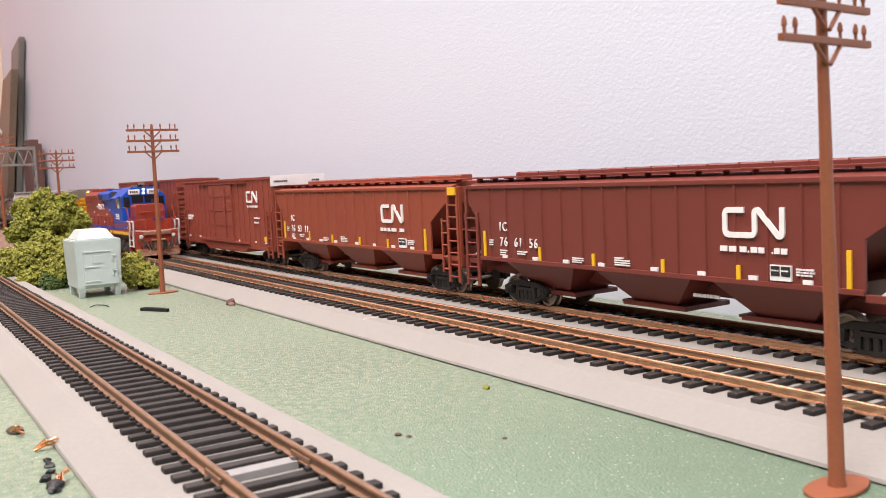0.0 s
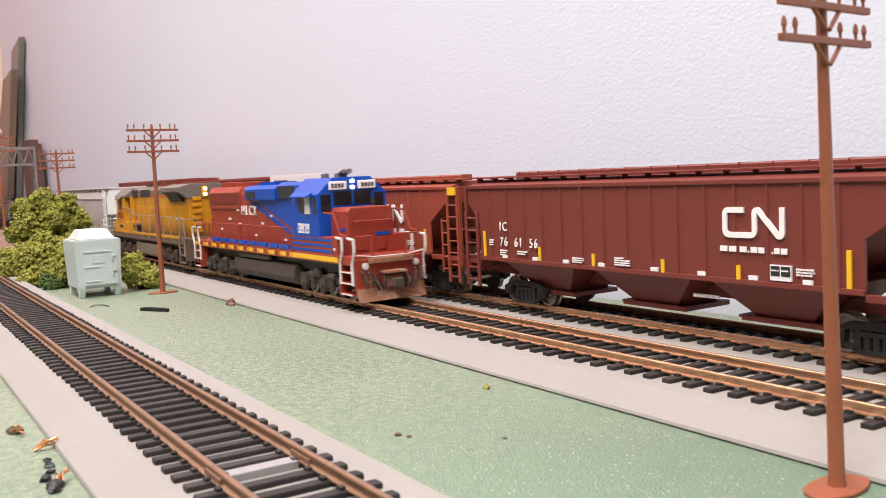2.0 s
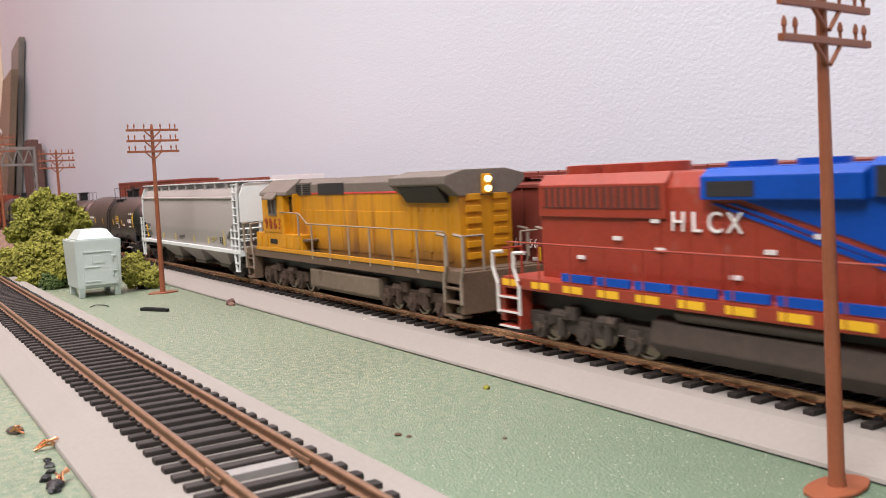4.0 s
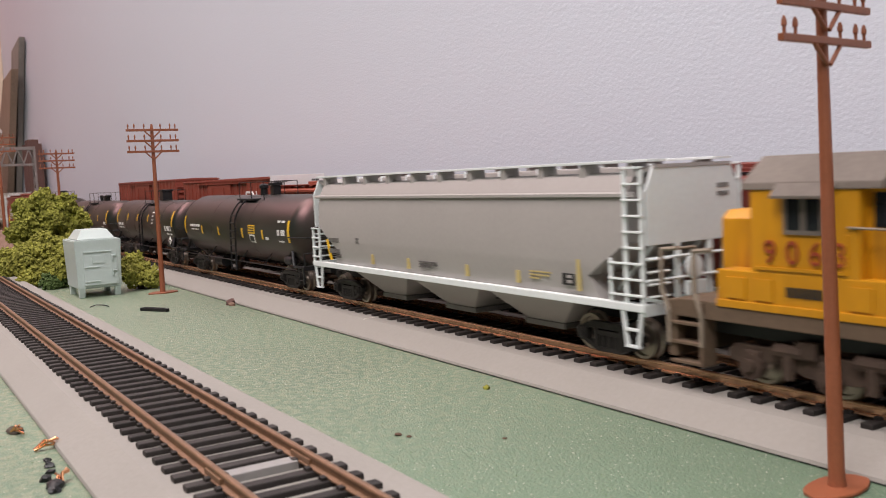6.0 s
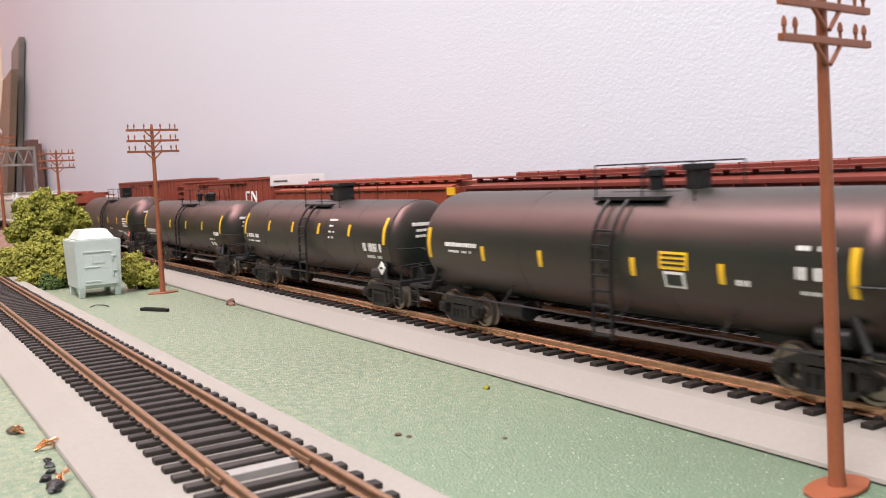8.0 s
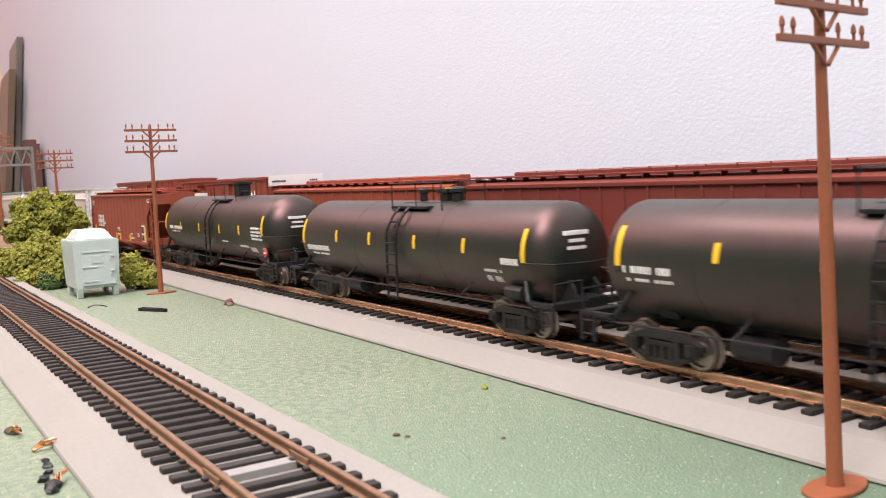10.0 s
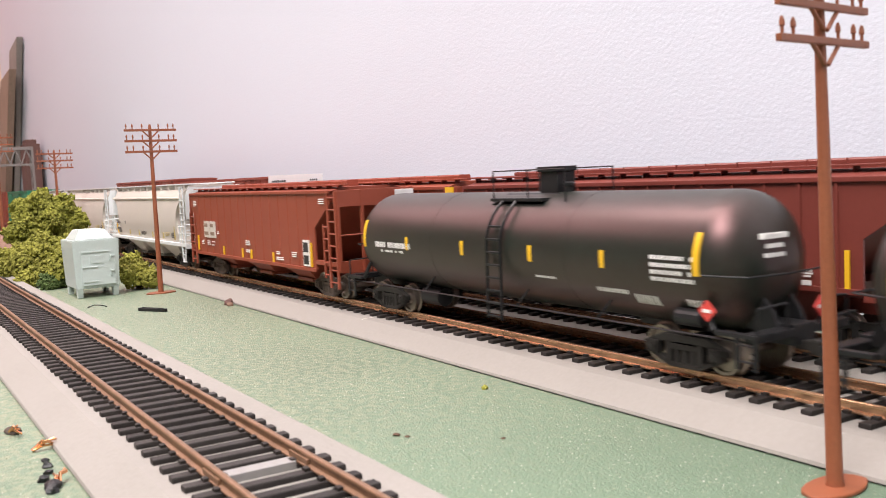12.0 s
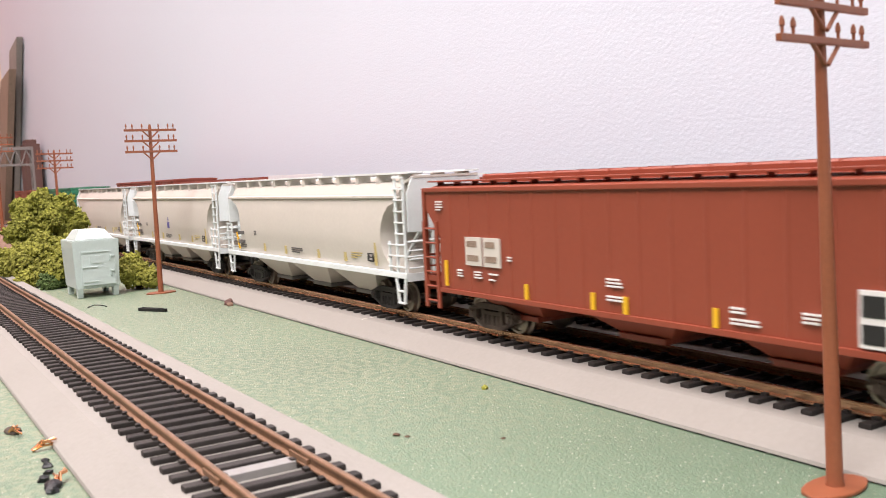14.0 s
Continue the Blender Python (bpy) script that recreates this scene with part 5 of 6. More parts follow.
        for y in (-9, -6.4, 6.4, 9):
            hand_rail(c, [(xo + s * 2.8, y, 12), (xo + s * 5, y, 9), (xo + s * 5.6, y * 0.8, 5.4)], M_BLACK, 0.55, "air_hose")
        for y in (-12.0, 12.0):
            bm = NEW()
            revolve(bm, [(s * 106.4 - 0.4, 1.5), (s * 106.4 + s * 0.9, 1.5), (s * 106.4 + s * 1.1, 0.8)] if s > 0 else [(-107.4, 0.8), (-107.2, 1.5), (-106.0, 1.5)], 12, "x", (0, y, 15.6))
            part("ditch_light", bm, M_HRAIL, pil, smooth=True)
    bm = NEW()
    prism(bm, [(-16.0, 0.9), (-16.4, 8.8), (-8, 9.8), (0, 7.2), (8, 9.8), (16.0, 8.8), (15.6, 0.9), (0, 1.6)], 106.4, 107.6, "x")
    for v in bm.verts:
        v.co.x += (3.4 if v.co.z < 5 else 0.6) - abs(v.co.y) * 0.15
    part("snow_plow", bm, M_PLOW, c, "rust-brown snow plow")
    bm = NEW(); box(bm, 106, 108.2, -10.5, 10.5, 16.6, 18.9, 0.3)
    for k in range(9):
        box(bm, 108.0, 108.6, -9.6 + k * 2.3, -8.6 + k * 2.3, 16.8, 18.6)
    part("anticlimber", bm, M_PLOW, c, "dusty ribbed anticlimber")
    bm = NEW(); box(bm, 106, 109.6, -3.6, 3.6, 6.4, 11.4, 0.5); box(bm, 106, 111.6, -5.2, 5.2, 12.2, 13.4, 0.4)
    part("coupler_pocket", bm, M_PLOW, c, "rusty coupler pocket")
    for k, y in enumerate((-14, -11.2, -4.6, 4.6, 11.2, 14)):
        hand_rail(c, [(106.6, y, 13.4), (108.8, y * 0.98, 12.6), (109.6, y * 0.94, 9.2), (109.0, y * 0.9, 6.6 + (k % 2))], M_TANKBR, 0.6, "brake_hose")
    hand_rail(c, [(106.8, -16, 20.4), (107.6, -8, 19.4), (107.6, 8, 19.4), (106.8, 16, 20.4)], M_HRAIL, 0.3, "uncoupling_lever")
    hand_rail(c, [(90.8, -9, 33.6), (92.4, -9, 33.6), (92.4, 9, 33.6), (90.8, 9, 33.6)], R, 0.4, "nose_grab_rail")
    for y in (-5.2, 4.6):
        bm = NEW(); box(bm, 90.8, 91.5, y - 2.0, y + 2.0, 21, 26.5, 0.2)
        part("nose_door", bm, R, nose)
    bm = NEW(); rod(bm, (88, 3, 40.0), (88, 3, 43.4), 0.9, 10, 0.7)
    part("beacon", bm, M_GRILLE, nose, smooth=True)
    bm = NEW()
    pipe(bm, [(-101, -17.2, 30.4), (41, -17.2, 30.4)], 0.3, 6)
    side_rail = part("side_handrail", bm, R, c)
    hand_rail(c, [(80, -17.2, 37.8), (90, -17.2, 37.4), (95, -17.2, 29.0), (101, -17.2, 28.2)], R)
    hand_rail(c, [(80, 17.2, 37.8), (90, 17.2, 37.4), (95, 17.2, 29.0), (101, 17.2, 28.2)], R)
    for i in range(11):
        x = -100 + i * 14.3
        bm = NEW(); rod(bm, (x, -17.2, 16), (x, -17.2, 30.4), 0.3, 6)
        part("stanchion", bm, R, side_rail)
    bm = NEW()
    prism(bm, [(-16.4, 6.6), (-15.4, 12.0), (-12, 13.6), (12, 13.6), (15.4, 12.0), (16.4, 6.6), (13, 3.0), (-13, 3.0)], -42, 41, "x", 0.5)
    part("fuel_tank", bm, M_TANKBR, c, "scuffed dark fuel tank")
    bm = NEW()
    revolve(bm, [(-34, 0.6), (-33, 1.8), (9, 1.8), (10, 0.6)], 14, "x", (0, -14.6, 14.6))
    part("air_reservoir", bm, M_TANKBR, c, smooth=True)
    loco_truck(c, -69, M_GRIME)
    loco_truck(c, 70, M_GRIME)
    return c


M_NUM = mat("dark_red_numerals", (0.30, 0.05, 0.018), 0.5, 0, 0.1, 80, 900, 0)
M_DUSTYTR = mat("dust_caked_truck", (0.062, 0.038, 0.026), 0.85, 0, 0.35, 150, 900, 0.3)


M_PALEDUST = mat("pale_dusty_rail", (0.27, 0.22, 0.17), 0.7, 0, 0.15, 90, 700, 0.1)
M_CAKED = mat("dust_caked_fuel_tank", (0.15, 0.115, 0.08), 0.8, 0, 0.25, 50, 500, 0.2, spot=(0.09, 0.065, 0.045), spot_at=0.6)


def yellow_loco(at):
    c = base("diesel_locomotive", at, "weathered yellow diesel locomotive with grey roof and lit rear lights", "locomotive", "train")
    Y, G, D = M_LYEL, M_LGREY, M_DUST
    bm = NEW()
    box(bm, -101, 99, -17.2, 17.2, 14.8, 19.2, 0.3)
    part("frame", bm, D, c)
    bm = NEW()
    box(bm, -96, 95, -12.4, 12.4, 11.0, 15.0, 0.3)
    part("underframe", bm, M_BLACK, c)
    bm = NEW()
    box(bm, -88, 92, -17.5, -16.6, 18.4, 20.2, 0.2)
    part("walkway_edge", bm, Y, c)
    bm = NEW()
    box(bm, -51, 92, -11.2, 11.2, 18.6, 45.8, 0.3)
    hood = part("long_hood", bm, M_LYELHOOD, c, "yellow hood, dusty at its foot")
    bm = NEW(); box(bm, -51.2, 92.2, -11.45, 11.45, 45.6, 46.3, 0.1)
    part("red_line", bm, M_REDP, hood, "thin red line")
    bm = NEW()
    prism(bm, [(-11.3, 46.1), (-11.3, 50.0), (-8.8, 52.6), (8.8, 52.6), (11.3, 50.0), (11.3, 46.1)], -51, 92, "x", 0.3)
    roof = part("roof", bm, G, c, "dusty grey roof")
    plate(roof, "roof_grille", -22.7, 3.5, 45.4, 50.4, -11.4, M_GRILLE, "black roof grille")
    plate(roof, "louvre_panel", -50.4, -30.4, 45.2, 51.0, -11.3, G, thick=0.25)
    for x in (-45.3, -35.0):
        for k in range(5):
            plate(roof, "louvre", x - 4.2, x + 4.2, 45.6 + k * 1.0, 46.2 + k * 1.0, -11.5, M_GRILLE, thick=0.3)
    bm = NEW()
    prism(bm, [(-11.2, 44.2), (-17.0, 48.6), (-17.0, 51.4), (-9, 53.4), (9, 53.4), (17.0, 51.4), (17.0, 48.6), (11.2, 44.2)], 53, 92.5, "x", 0.4)
    wing = part("radiator_wing", bm, G, c, "overhanging grey radiator housing")
    bm = NEW()
    prism(bm, [(-11.4, 42.0), (-11.4, 47.4), (-16.4, 47.8), (-12.4, 42.0)], 58, 86, "x", 0.2)
    part("radiator_grille", bm, M_GRILLE, wing, "dark slanted radiator grille")
    for i in range(9):
        x = -42 + i * 14.6
        bm = NEW(); box(bm, x, x + 12.4, -11.5, -11.1, 21, 38.5, 0.2)
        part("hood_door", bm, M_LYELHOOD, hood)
    for i in range(6):
        bm = NEW(); box(bm, 57 + i * 5.2, 59.5 + i * 5.2, -11.7, -11.1, 24, 40, 0.2)
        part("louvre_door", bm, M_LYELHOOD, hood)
    for k in range(6):
        bm = NEW(); box(bm, 91.9, 92.9, -8.5, -2.5, 22 + k * 4.1, 24.4 + k * 4.1, 0.3)
        part("end_louvre", bm, Y, hood)
        bm = NEW(); box(bm, 91.9, 92.6, 3.0, 9.0, 22 + k * 4.1, 24.4 + k * 4.1, 0.3)
        part("end_louvre", bm, Y, hood)
    bm = NEW(); box(bm, 92.0, 93.6, -2.0, 2.0, 44.6, 51.6, 0.5)
    lb = part("light_housing", bm, Y, hood)
    for z in (46.4, 49.8):
        bm = NEW()
        revolve(bm, [(93.4, 1.15), (94.6, 1.15), (94.8, 0.7)], 14, "x", (0, 0, z))
        part("headlight", bm, M_LAMPY, lb, "lit yellow-white headlight", smooth=True)
    # cab at the other end
    bm = NEW()
    prism(bm, [(-17.0, 20), (-17.0, 46.2), (17.0, 46.2), (17.0, 20)], -78.3, -51.7, "x", 0.35)
    cab = part("cab", bm, Y, c, "yellow cab with red numerals")
    bm = NEW()
    prism(bm, [(-17.4, 45.4), (-17.0, 47.0), (-9.5, 52.8), (9.5, 52.8), (17.0, 47.0), (17.4, 45.4)], -80.6, -46.5, "x", 0.3)
    part("cab_roof", bm, G, cab)
    plate(cab, "side_window", -68.8, -65.0, 36.6, 43.4, -17.0, M_GLASS, "dark side window")
    plate(cab, "side_window", -64.0, -60.4, 36.6, 43.4, -17.0, M_GLASS, "dark side window")
    for x0, x1, z0, z1 in ((-69.4, -68.6, 36, 44), (-65.1, -63.9, 36, 44), (-60.5, -59.7, 36, 44), (-69.4, -59.7, 35.8, 36.7)):
        plate(cab, "window_frame", x0, x1, z0, z1, -17.05, M_LGREY, thick=0.35)
    bm = NEW(); box(bm, -51.9, -45.5, -14.0, 14.0, 20, 46, 0.3)
    rear = part("cab_rear", bm, Y, cab)
    plate(rear, "rear_window", -50.4, -47.2, 37.6, 44.6, -14.0, M_GLASS)
    bm = NEW(); prism(bm, [(-17.2, 46.0), (-19.8, 43.6), (-19.8, 44.2), (-17.2, 46.8)], -71, -57, "x")
    part("sun_visor", bm, G, cab)
    for x0, x1, z0, z1 in ((-77, -54.5, 27.8, 28.5), (-55.2, -54.4, 27.8, 36)):
        plate(cab, "panel_seam", x0, x1, z0, z1, -17.05, Y, thick=0.3)
    for i, d in enumerate("9063"):
        words(d, 5.3, M_NUM, cab, (-73.0 + i * 5.7, -17.3, 29.4), width=0.95, name="numeral")
    bm = NEW()
    prism(bm, [(-10.5, 18.6), (-10.5, 38.5), (-8, 40.5), (8, 40.5), (10.5, 38.5), (10.5, 18.6)], -92, -78, "x", 0.5)
    part("short_hood", bm, Y, c)
    bm = NEW(); box(bm, -88, -31, -17.1, -10.6, 19.6, 27.2, 0.3)
    bb = part("battery_box", bm, Y, c, "yellow battery box")
    for x in (-85, -77.5, -54, -45.5, -38):
        plate(bb, "latch_door", x, x + 5.2, 20.8, 25.6, -17.1, Y, thick=0.35)
    bars(bb, -69, 24.4, (9,), -17.2, M_BLACKP, 2.2)
    bm = NEW(); box(bm, -88, -31, 10.6, 17.1, 19.6, 27.2, 0.3)
    part("battery_box", bm, Y, c)
    for s in (-1, 1):
        xo = 99 if s > 0 else -101
        bm = NEW(); box(bm, min(xo, xo + s * 2.6), max(xo, xo + s * 2.6), -17.2, 17.2, 4.6, 18.8, 0.4)
        part("pilot", bm, D, c)
        for y in (-15.6, 15.6):
            for z in (3.2, 8.0, 12.8):
                bm = NEW(); box(bm, min(xo - s * 8.5, xo + s * 1.5), max(xo - s * 8.5, xo + s * 1.5), y - 2.2, y + 2.2, z, z + 0.8, 0.15)
                part("step", bm, D, c)
            bm = NEW(); box(bm, min(xo - s * 9, xo - s * 8), max(xo - s * 9, xo - s * 8), y - 2.3, y + 2.3, 3.2, 18.6)
            part("step_back", bm, D, c)
        for y in (-17.6, 17.6):
            for d in (2.0, -8.5):
                x = xo + s * d
                hand_rail(c, [(x, y, 8.0), (x, y, 16.0), (x + s * 2.0, y, 21.0), (x + s * 2.0, y, 31.0), (x - s * 3.5, y, 31.6)], M_PALEDUST, 0.6, "grab_rail")
        for y in (-8, 8):
            hand_rail(c, [(xo + s * 2, y, 18.6), (xo + s * 2, y, 31), (xo + s * 2, y * 1.9, 31)], M_PALEDUST)
        coupler(c, xo + s * 7, s, M_DUSTY)
    bm = NEW(); box(bm, -31, -24.5, -16.6, -10.8, 19.4, 20.4, 0.2); box(bm, -31, -24.5, -16.6, -10.8, 24.4, 25.4, 0.2)
    part("walkway_step", bm, D, c)
    bm = NEW()
    pipe(bm, [(-54, -17.3, 37.6), (-34, -17.2, 37.2), (-31, -17.2, 36.4), (-24, -17.2, 32.6), (91, -17.2, 32.4)], 0.28, 6)
    sr = part("side_handrail", bm, M_PALEDUST, c)
    for i in range(7):
        x = -19.5 + i * 18.4
        bm = NEW(); rod(bm, (x, -17.2, 17), (x, -17.2, 32.2), 0.42, 6)
        part("stanchion", bm, M_PALEDUST, sr)
    bm = NEW(); rod(bm, (-33.6, -17.2, 27), (-33.6, -17.2, 37.2), 0.5, 6)
    part("stanchion", bm, M_PALEDUST, sr)
    bm = NEW()
    prism(bm, [(-16.6, 5.0), (-16.6, 12.4), (16.6, 12.4), (16.6, 5.0), (12, 2.6), (-12, 2.6)], -25, 40, "x", 0.6)
    part("fuel_tank", bm, M_CAKED, c, "dusty brown fuel tank")
    loco_truck(c, -60.5, M_DUSTYTR)
    loco_truck(c, 63, M_DUSTYTR)
    return c


joins(red_blue_loco(track_spot(1377.6)), 1377.6)
joins(yellow_loco(track_spot(1149.4)), 1149.4)

# ---- scenery ----
M_FOL = mat("olive_foam_foliage", (0.215, 0.215, 0.030), 0.9, 0, 0.45, 90, 700, 0.6, 0.001)
M_FOLD = mat("dark_green_foam_foliage", (0.075, 0.115, 0.03), 0.9, 0, 0.45, 90, 700, 0.6, 0.001)
M_FOLY = mat("yellow_green_foam_foliage", (0.25, 0.245, 0.04), 0.9, 0, 0.4, 90, 700, 0.6, 0.001)
M_TWIG = mat("brown_twig", (0.09, 0.05, 0.03), 0.8, 0, 0.3, 200, 900, 0.3)
M_DIRT = mat("brown_dirt", (0.20, 0.12, 0.085), 0.9, 0, 0.25, 60, 700, 0.6, 0.001)
M_STEEL = mat("grey_steel_model", (0.27, 0.26, 0.25), 0.5, 0, 0.1, 60, 700, 0.1)
M_BRIDGE = mat("weathered_bridge_steel", (0.19, 0.165, 0.155), 0.6, 0, 0.15, 60, 700, 0.1)
M_WOOD = mat("bare_board", (0.30, 0.22, 0.16), 0.6, 0, 0.2, 20, 300, 0.2, stretch=(1, 1, 0.2))
M_WOODG = mat("grey_green_board", (0.27, 0.25, 0.225), 0.6, 0, 0.2, 20, 300, 0.2)
M_COPPER = mat("bare_copper_wire", (0.72, 0.36, 0.18), 0.25, 1.0, 0.1, 90, 700, 0)
M_RUST = mat("rust_brown_building", (0.11, 0.055, 0.045), 0.8, 0, 0.2, 60, 700, 0.3)


def chip_cloud(lumps, material, seed, size, density):
    """A crown of many small angular crumbs scattered over overlapping uneven lumps (x, y, z, radius)."""
    rng = random.Random(seed)
    verts, faces = [], []
    shape = [(1, 0, -0.4), (-0.5, 0.87, -0.4), (-0.5, -0.87, -0.4), (0, 0, 1.0), (0.5, 0.5, 0.6), (-0.6, 0.1, 0.7), (0.4, -0.6, 0.5)]
    tris = [(0, 2, 1), (0, 1, 4), (1, 5, 4), (4, 5, 3), (1, 2, 5), (2, 6, 5), (5, 6, 3), (0, 6, 2), (0, 4, 6), (4, 3, 6)]
    for x, y, z, r in lumps:
        # soft inner body of the lump
        n = int(density * r * r)
        for _ in range(n):
            while True:
                d = Vector((rng.uniform(-1, 1), rng.uniform(-1, 1), rng.uniform(-1, 1)))
                if 0.1 < d.length < 1:
                    break
            d.normalize()
            bumpy = 0.78 + 0.42 * noise.noise(Vector((x, y, z)) * 0.3 + d * 2.3) + 0.16 * noise.noise(d * 7 + Vector((z, x, y)))
            rad = r * bumpy * (rng.random() ** 0.25)
            c = Vector((x, y, z)) + d * rad
            if c.z < 0.2:
                c.z = rng.uniform(0.2, 1.2)
            s = size * rng.uniform(0.45, 1.35)
            m = Euler((rng.uniform(0, 6.3), rng.uniform(0, 6.3), rng.uniform(0, 6.3))).to_matrix()
            k = len(verts)
            for v in shape:
                w = m @ Vector(v) * s * rng.uniform(0.7, 1.2) + c
                verts.append((w * 0.001)[:])
            faces += [(a + k, b + k, e + k) for a, b, e in tris]
    me = bpy.data.meshes.new("crown")
    me.from_pydata(verts, [], faces)
    me.materials.append(material)
    return me


def bush(at, lumps, material, label, seed, size=1.5, density=7.0):
    b = base("bush", at, label, "bush", "bushes")
    bm = NEW()
    zmax = max(l[2] for l in lumps)
    revolve(bm, [(0, 2.2), (zmax * 0.5, 1.4), (zmax, 0.6)], 8, "z")
    part("trunk", bm, M_TWIG, b)
    for i, l in enumerate(lumps[:6]):
        bm = NEW()
        rod(bm, (0, 0, max(0.5, l[2] * 0.3)), l[:3], 1.0, 6, 0.4)
        part("limb", bm, M_TWIG, b)
    part("crown", chip_cloud(lumps, material, seed, size, density), None, b)
    return b


bush((-705, 108, 0), [(0, -2, 53, 12), (4, 12, 50, 11), (0, -14, 50, 10), (6, 20, 40, 10), (8, 3, 42, 12), (6, -14, 38, 12), (6, 14, 31, 10), (10, -6, 30, 11), (4, -22, 33, 8), (8, 24, 28, 8), (10, 6, 22, 10)], M_FOL, "tall olive green foam bush beside the running track", 11, 1.5, 7.5)
bush((-655, 92, 0), [(0, 0, 20, 11), (6, 12, 17, 11), (8, -10, 16, 9), (14, 4, 9, 10), (12, 18, 10, 10), (-4, 20, 22, 11), (16, -8, 6, 8), (-8, 6, 28, 9)], M_FOLY, "yellow-green foam bush spilling beside the front track", 12, 1.4, 7.5)
bush((-625, 108, 0), [(0, 0, 16, 10), (6, -8, 10, 8), (6, 8, 18, 10), (2, 4, 26, 8)], M_FOL, "olive foam bush behind the relay cabinet", 13, 1.4, 7.0)
bush((-640, 96, 0), [(22, -2, 5, 7), (20, 6, 6, 7), (24, 1, 4, 5)], M_FOLD, "small dark green foam tuft beside the cabinet", 14, 1.1, 9.0)
bush((-566, 137, 0), [(0, 0, 8, 8), (6, 5, 6, 7), (4, -6, 9, 8), (-8, -2, 14, 9), (-4, 7, 8, 7)], M_FOLY, "low yellow-green foam bush at the foot of the pole", 15, 1.2, 8.0)
bush((-690, 82, 0), [(0, 0, 16, 11), (8, -8, 10, 9), (0, 10, 20, 11), (12, 6, 8, 9)], M_FOLY, "yellow-green foam bush at the foot of the tall bush", 17, 1.4, 7.5)
bush((-760, 78, 0), [(0, 0, 8, 9), (8, -10, 6, 8), (-6, 10, 9, 8), (12, 6, 6, 8)], M_FOLD, "dark green low foam bush beside the front track", 16, 1.4, 7.0)

# a low mound of brown earth beyond the bushes
bm = NEW()
bmesh.ops.create_icosphere(bm, subdivisions=4, radius=1.0)
for v in bm.verts:
    n = noise.noise(v.co * 2.5) * 0.18
    v.co = Vector((v.co.x * 150 * (1 + n), v.co.y * 46 * (1 + n), max(v.co.z, -0.02) * 26 * (1 + 2 * n)))
tagged(part("earth_mound", bm, M_DIRT, at=(-930, 100, 0), smooth=True), "low mound of bare brown earth", "mound", kind="structure")


def signal_bridge():
    b = base("signal_bridge", (-1400, 0, 0), "grey lattice signal bridge over the far tracks", "signal bridge")
    for y in (118, 204):
        for x in (-8, 8):
            bm = NEW(); box(bm, x - 1.5, x + 1.5, y - 1.5, y + 1.5, 0, 126)
            part("leg", bm, M_BRIDGE, b)
        for k in range(6):
            bm = NEW(); rod(bm, (-8, y, 4 + k * 16), (8, y, 18 + k * 16), 1.0)
            part("leg_brace", bm, M_BRIDGE, b)
    for z in (101, 123):
        for x in (-8, 8):
            bm = NEW(); box(bm, x - 1.4, x + 1.4, 118, 204, z - 1.4, z + 1.4)
            part("chord", bm, M_BRIDGE, b)
    for k in range(6):
        y = 118 + k * 14.3
        bm = NEW()
        rod(bm, (8, y, 102), (8, y + 7.1, 122), 1.0); rod(bm, (8, y + 7.1, 122), (8, y + 14.3, 102), 1.0)
        part("lattice", bm, M_BRIDGE, b)
    bm = NEW(); box(bm, -6, 6, 118, 204, 124, 126)
    part("walkway", bm, M_BRIDGE, b)
    return b


signal_bridge()
bm = NEW(); box(bm, -1860, -1800, 252, 278, 0, 150, 1)
box(bm, -1850, -1810, 256, 274, 150, 158, 1)
tagged(part("brick_tower", bm, M_RUST), "dark rust-brown model tower against the wall", "tower")
bm = NEW(); prism(bm, [(-2250, 0), (-2180, 0), (-1925, 360), (-2040, 348)], 272, 283, "y", 0.6)
tagged(part("leaning_board", bm, M_WOODG), "dark grey-green board leaning at the wall", "board")
bm = NEW(); prism(bm, [(-2480, 0), (-2200, 0), (-1935, 300), (-2065, 292)], 255, 268, "y", 0.6)
tagged(part("leaning_board", bm, M_WOOD), "bare wooden board leaning at the wall", "board")
bm = NEW(); box(bm, -2320, -2290, 258, 284.5, 0, 1349)
setting("pilaster", bm, M_CREAM, "cream painted pilaster on the wall", "wall")
bm = NEW()
for i in range(28):
    a, b2 = 2 * math.pi * i / 28, 2 * math.pi * (i + 1) / 28
    rod(bm, (0, 30 * math.cos(a), 30 * math.sin(a)), (0, 30 * math.cos(b2), 30 * math.sin(b2)), 3.0, 6)
tagged(part("hoop", bm, M_WHITECAR, at=(-2150, 230, 176)), "white hoop standing far down the layout", "hoop")
bm = NEW(); box(bm, -2158, -2142, 222, 238, 0, 146.5)
tagged(part("hoop_post", bm, M_STEEL), "grey post under the hoop", "post")
telegraph_pole((-905, 103, 18), (0, 0), "brown plastic telegraph pole on the earth mound")

# litter on the board
bm = NEW(); box(bm, -9, 9, -1.1, 1.1, 0, 1.6, 0.25); box(bm, -7, 7, -0.5, 0.5, 1.5, 1.9)
tagged(part("plastic_strip", bm, M_BLACK, at=(-456.5, 116, 0), turn=(0, 0, 29)), "short strip of black plastic lying on the board", "scrap")
bm = NEW(); pipe(bm, [(-5, 0, 0.3), (-2, 1.5, 1.2), (2, 1.5, 0.9), (5, 0, 0.3)], 0.3)
tagged(part("wire_scrap", bm, M_BLACK, at=(-497, 98, 0), turn=(0, 0, 60)), "bent scrap of dark wire lying on the board", "scrap")


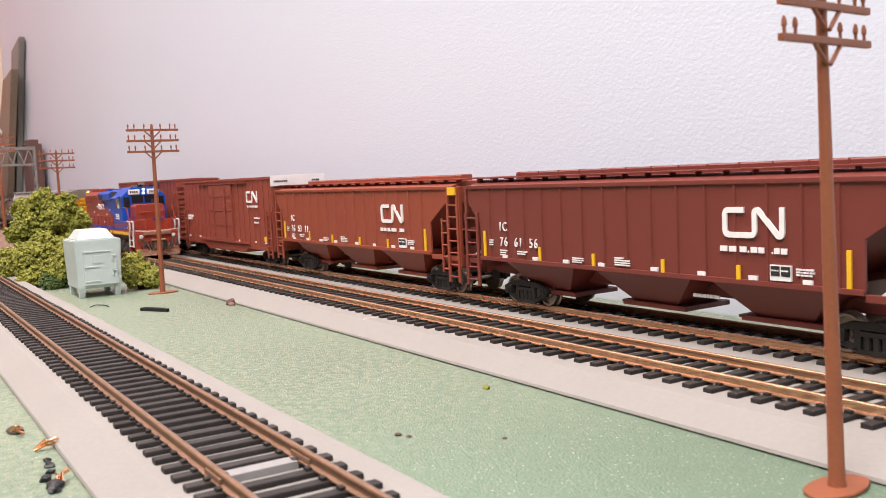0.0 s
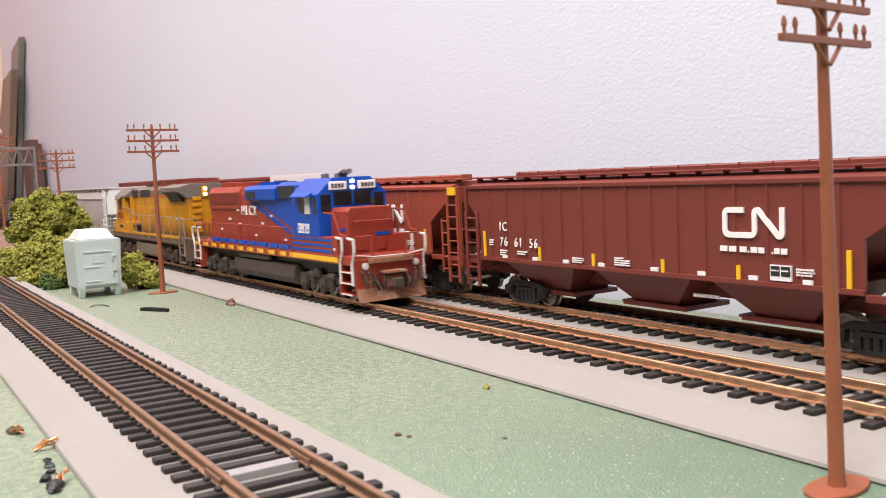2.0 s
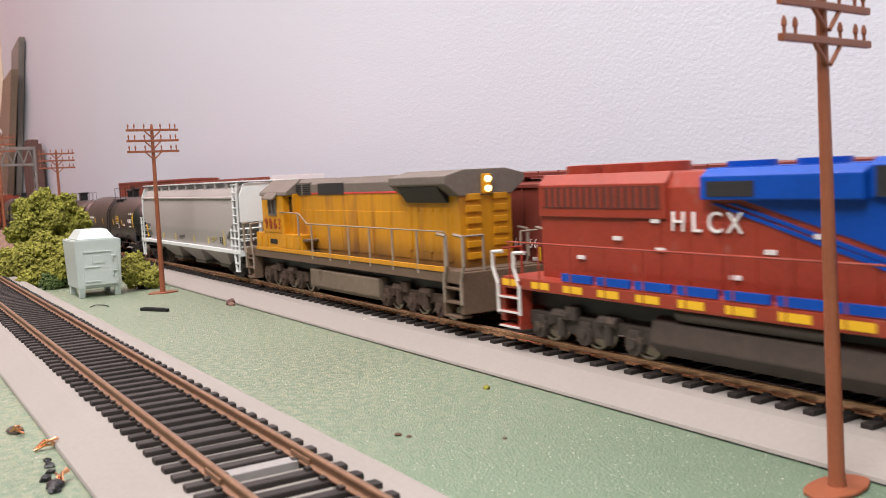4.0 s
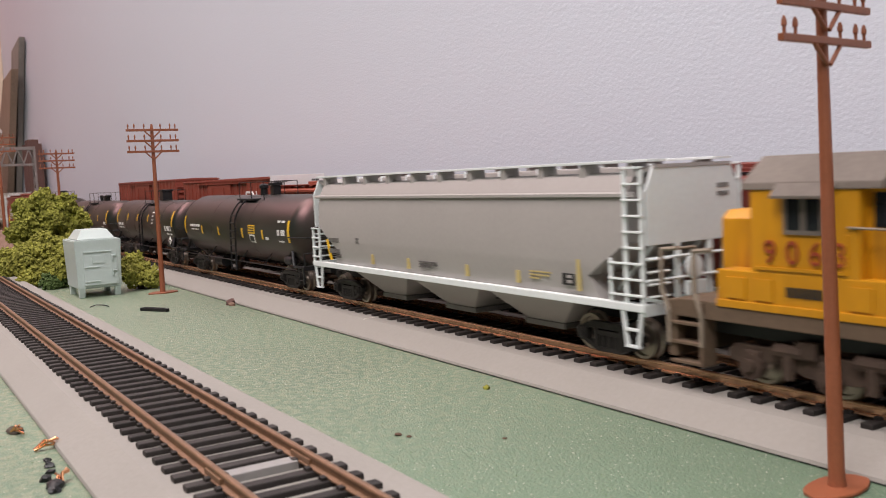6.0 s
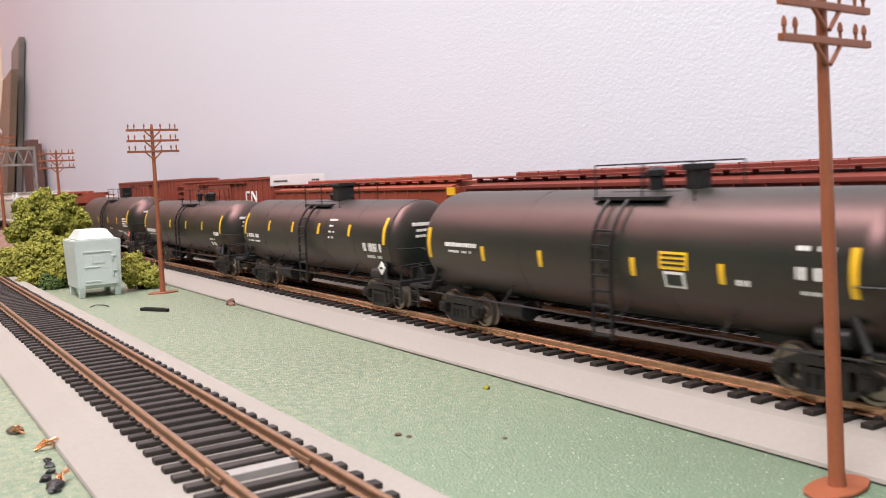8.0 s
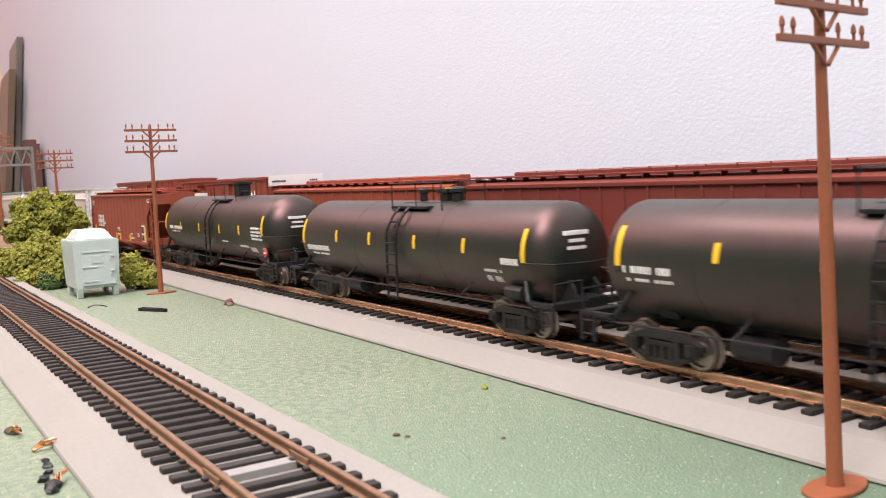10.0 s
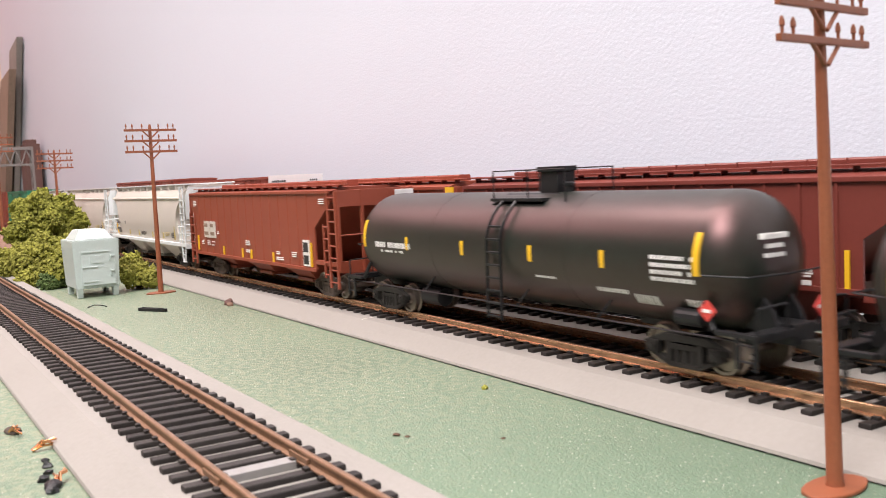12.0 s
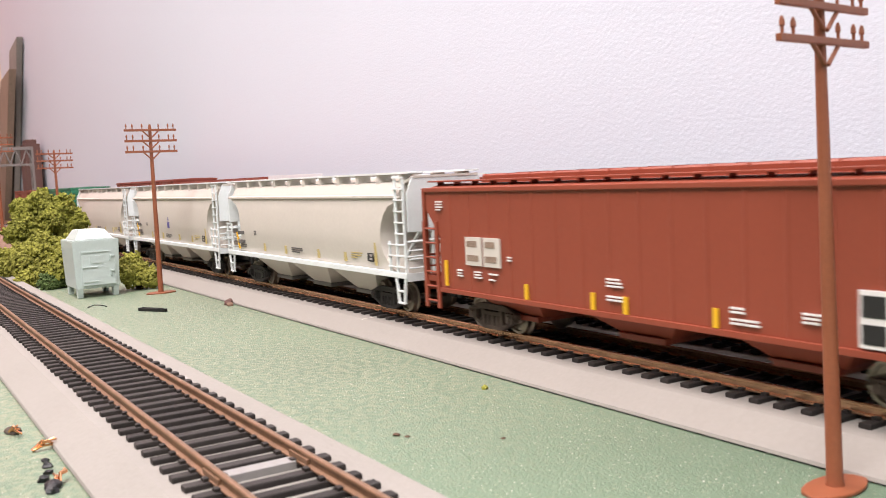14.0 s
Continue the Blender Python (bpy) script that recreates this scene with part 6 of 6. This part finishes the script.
def crumb(at, r, material, label, seed, squash=0.7):
    rng = random.Random(seed)
    bm = NEW()
    bmesh.ops.create_icosphere(bm, subdivisions=2, radius=r)
    for v in bm.verts:
        v.co *= 1 + rng.uniform(-0.25, 0.25)
        v.co.z = max(v.co.z * squash, -r * 0.3)
    return tagged(part("crumb", bm, material, at=(at[0], at[1], at[2] + r * 0.28)), label, "crumb")


crumb((-446.9, 151.6, 0), 2.6, M_RUST, "brown crumb of ballast at the roadbed's edge", 1, 0.9)
crumb((-442.5, 150.8, 0), 1.7, M_DIRT, "small pale crumb beside the roadbed", 2)
crumb((-209.2, 143.5, 0), 1.0, M_FOL, "tiny green tuft of foliage on the board", 3, 0.9)
crumb((-185.9, 101.7, 0), 0.9, M_TWIG, "tiny brown chip on the board", 4, 0.4)
crumb((-183.0, 102.9, 0), 0.6, M_TWIG, "tiny brown chip on the board", 5, 0.4)
crumb((-167, 119, 0), 0.6, M_TWIG, "tiny brown chip on the board", 6, 0.3)
for i, (x, y) in enumerate(((-252, 27.5), (-232, 31.0), (-203, 29.5))):
    b = base("wire_scrap", (x, y, 0), "frayed scrap of bare copper wire on the board", "wire scrap", "wire scraps", turn=(0, 0, 70 * i + 20))
    rng = random.Random(40 + i)
    for k in range(5):
        bm = NEW()
        a = rng.uniform(-0.5, 0.5)
        pipe(bm, [(-2.4, a * 2, 0.4), (0, a, 1.2 + 0.3 * k), (2.6 + rng.uniform(-1, 1), a * 3, 1.6 + rng.uniform(-0.8, 1.4))], 0.3, 5)
        part("strand", bm, M_COPPER, b)
    if i != 1:
        bm = NEW()
        bmesh.ops.create_icosphere(bm, subdivisions=2, radius=2.2)
        for v in bm.verts:
            v.co = Vector((v.co.x * 1.3, v.co.y * rng.uniform(0.7, 1.0), max(v.co.z * 0.6, -0.4)))
        part("sleeve", bm, M_DUSTY if i == 0 else M_BLACK, b, at=(-2.6, 0.6, 0.5))
for i, (x, y, r) in enumerate(((-222, 29.8, 0.9), (-217, 29.6, 1.2), (-212, 29.0, 1.0), (-207, 27.2, 1.3), (-198, 27.5, 1.5), (-263, 22, 0.7))):
    crumb((x, y, 0), r, M_BLACK, "dark crumb of ballast on the board", 60 + i, 0.8)

# fine turf flecks on the painted board
rng = random.Random(5)
for name, mtl, count, label in (("pale_flecks", M_CREAMCAR, 6500, "pale flecks of fine turf on the board"), ("green_flecks", M_FOLD, 1500, "dark green flecks of fine turf on the board")):
    verts, faces = [], []
    for _ in range(count):
        x, y = -90 - 480 * rng.random() ** 1.15, rng.uniform(82, 153) if rng.random() < 0.85 else rng.uniform(8, 32)
        s = 0.06 + 0.2 * rng.random() ** 2.2
        k = len(verts)
        a = rng.uniform(0, 6.3)
        for j in range(3):
            verts.append(((x + s * math.cos(a + j * 2.1)) * 0.001, (y + s * math.sin(a + j * 2.1)) * 0.001, 0.00002))
        verts.append((x * 0.001, y * 0.001, s * 0.0007))
        faces += [(k, k + 1, k + 3), (k + 1, k + 2, k + 3), (k + 2, k, k + 3)]
    me = bpy.data.meshes.new(name)
    me.from_pydata(verts, [], faces)
    me.materials.append(mtl)
    tagged(new(name, me), label, "turf", kind="stuff")

# joints between the lengths of roadbed foam
for x in (-321,):
    bm = NEW()
    prism(bm, [(154.2, 1.0), (163.3, 5.32), (168, 5.35), (168, 5.2), (163.4, 5.2), (154.3, 0.8)], x - 0.25, x + 0.25, "x")
    tagged(part("roadbed_joint", bm, M_CREAMCAR), "pale joint between two lengths of roadbed", "joint", kind="structure")

# the joint between two lengths of the foreground track
for s in (-1, 1):
    bm = NEW()
    box(bm, -4.5, 4.5, -1.0, 1.0, 6.6, 8.0, 0.2)
    tagged(part("rail_joiner", bm, M_RAILFRONT, at=(-163.5, FRONT + s * 8.75, 0)), "rust-brown joiner between two lengths of rail", "rail joiner")
bm = NEW(); box(bm, -1.9, 1.9, -7.4, 7.4, 5.0, 6.9, 0.2)
tagged(part("loose_tie", bm, M_STEEL, at=(-165, FRONT, 0)), "pale grey loose tie under the rail joint", "tie")

# ---- what moves: the train on the running track ----
JOURNEY = [(0.0, -2181.0), (0.5, -2090.0), (1.0, -1998.5), (1.5, -1904.5), (2.0, -1818.0), (2.5, -1734.3), (3.0, -1653.7), (3.2, -1622.5), (4.2, -1476.0), (5.3, -1320.5), (5.5, -1287.5), (6.0, -1206.5), (6.5, -1134.0),
           (7.0, -1063.1), (7.5, -990.5), (8.0, -916.3), (10.5, -565.5), (11.0, -496.4), (11.5, -424.8), (12.0, -352.7), (12.5, -282.2), (13.0, -211.4), (13.5, -145.4), (14.0, -81.8)]


def travelled(t):
    """How far the train has come at t, a smooth line through the journey's marks."""
    ts, xs = [a for a, _ in JOURNEY], [b for _, b in JOURNEY]
    i = min(max(sum(a <= t for a in ts) - 1, 0), len(ts) - 2)

    def slope(k):
        a, b = max(k - 1, 0), min(k + 1, len(ts) - 1)
        return (xs[b] - xs[a]) / (ts[b] - ts[a])

    h = ts[i + 1] - ts[i]
    u = (t - ts[i]) / h
    return ((2 * u ** 3 - 3 * u * u + 1) * xs[i] + (u ** 3 - 2 * u * u + u) * h * slope(i)
            + (3 * u * u - 2 * u ** 3) * xs[i + 1] + (u ** 3 - u * u) * h * slope(i + 1)) - xs[0]


def motions():
    turns = [(k / FPS, travelled(k / FPS) / 5.15) for k in range(int(14 * FPS) + 1)]
    moving = {thing for thing, _ in TRAIN}
    for w in ROLLING:
        if w.parent.parent in moving:
            x, y, z = w.location
            walk(w, [(t, Matrix.Translation((x, y, z)) @ Matrix.Rotation(a, 4, "Y")) for t, a in turns])
    for thing, rel in TRAIN:
        walk(thing, [(t, pose((s + rel) * 0.001, MAIN * 0.001, RAIL_Z * 0.001)) for t, s in JOURNEY])


motions()
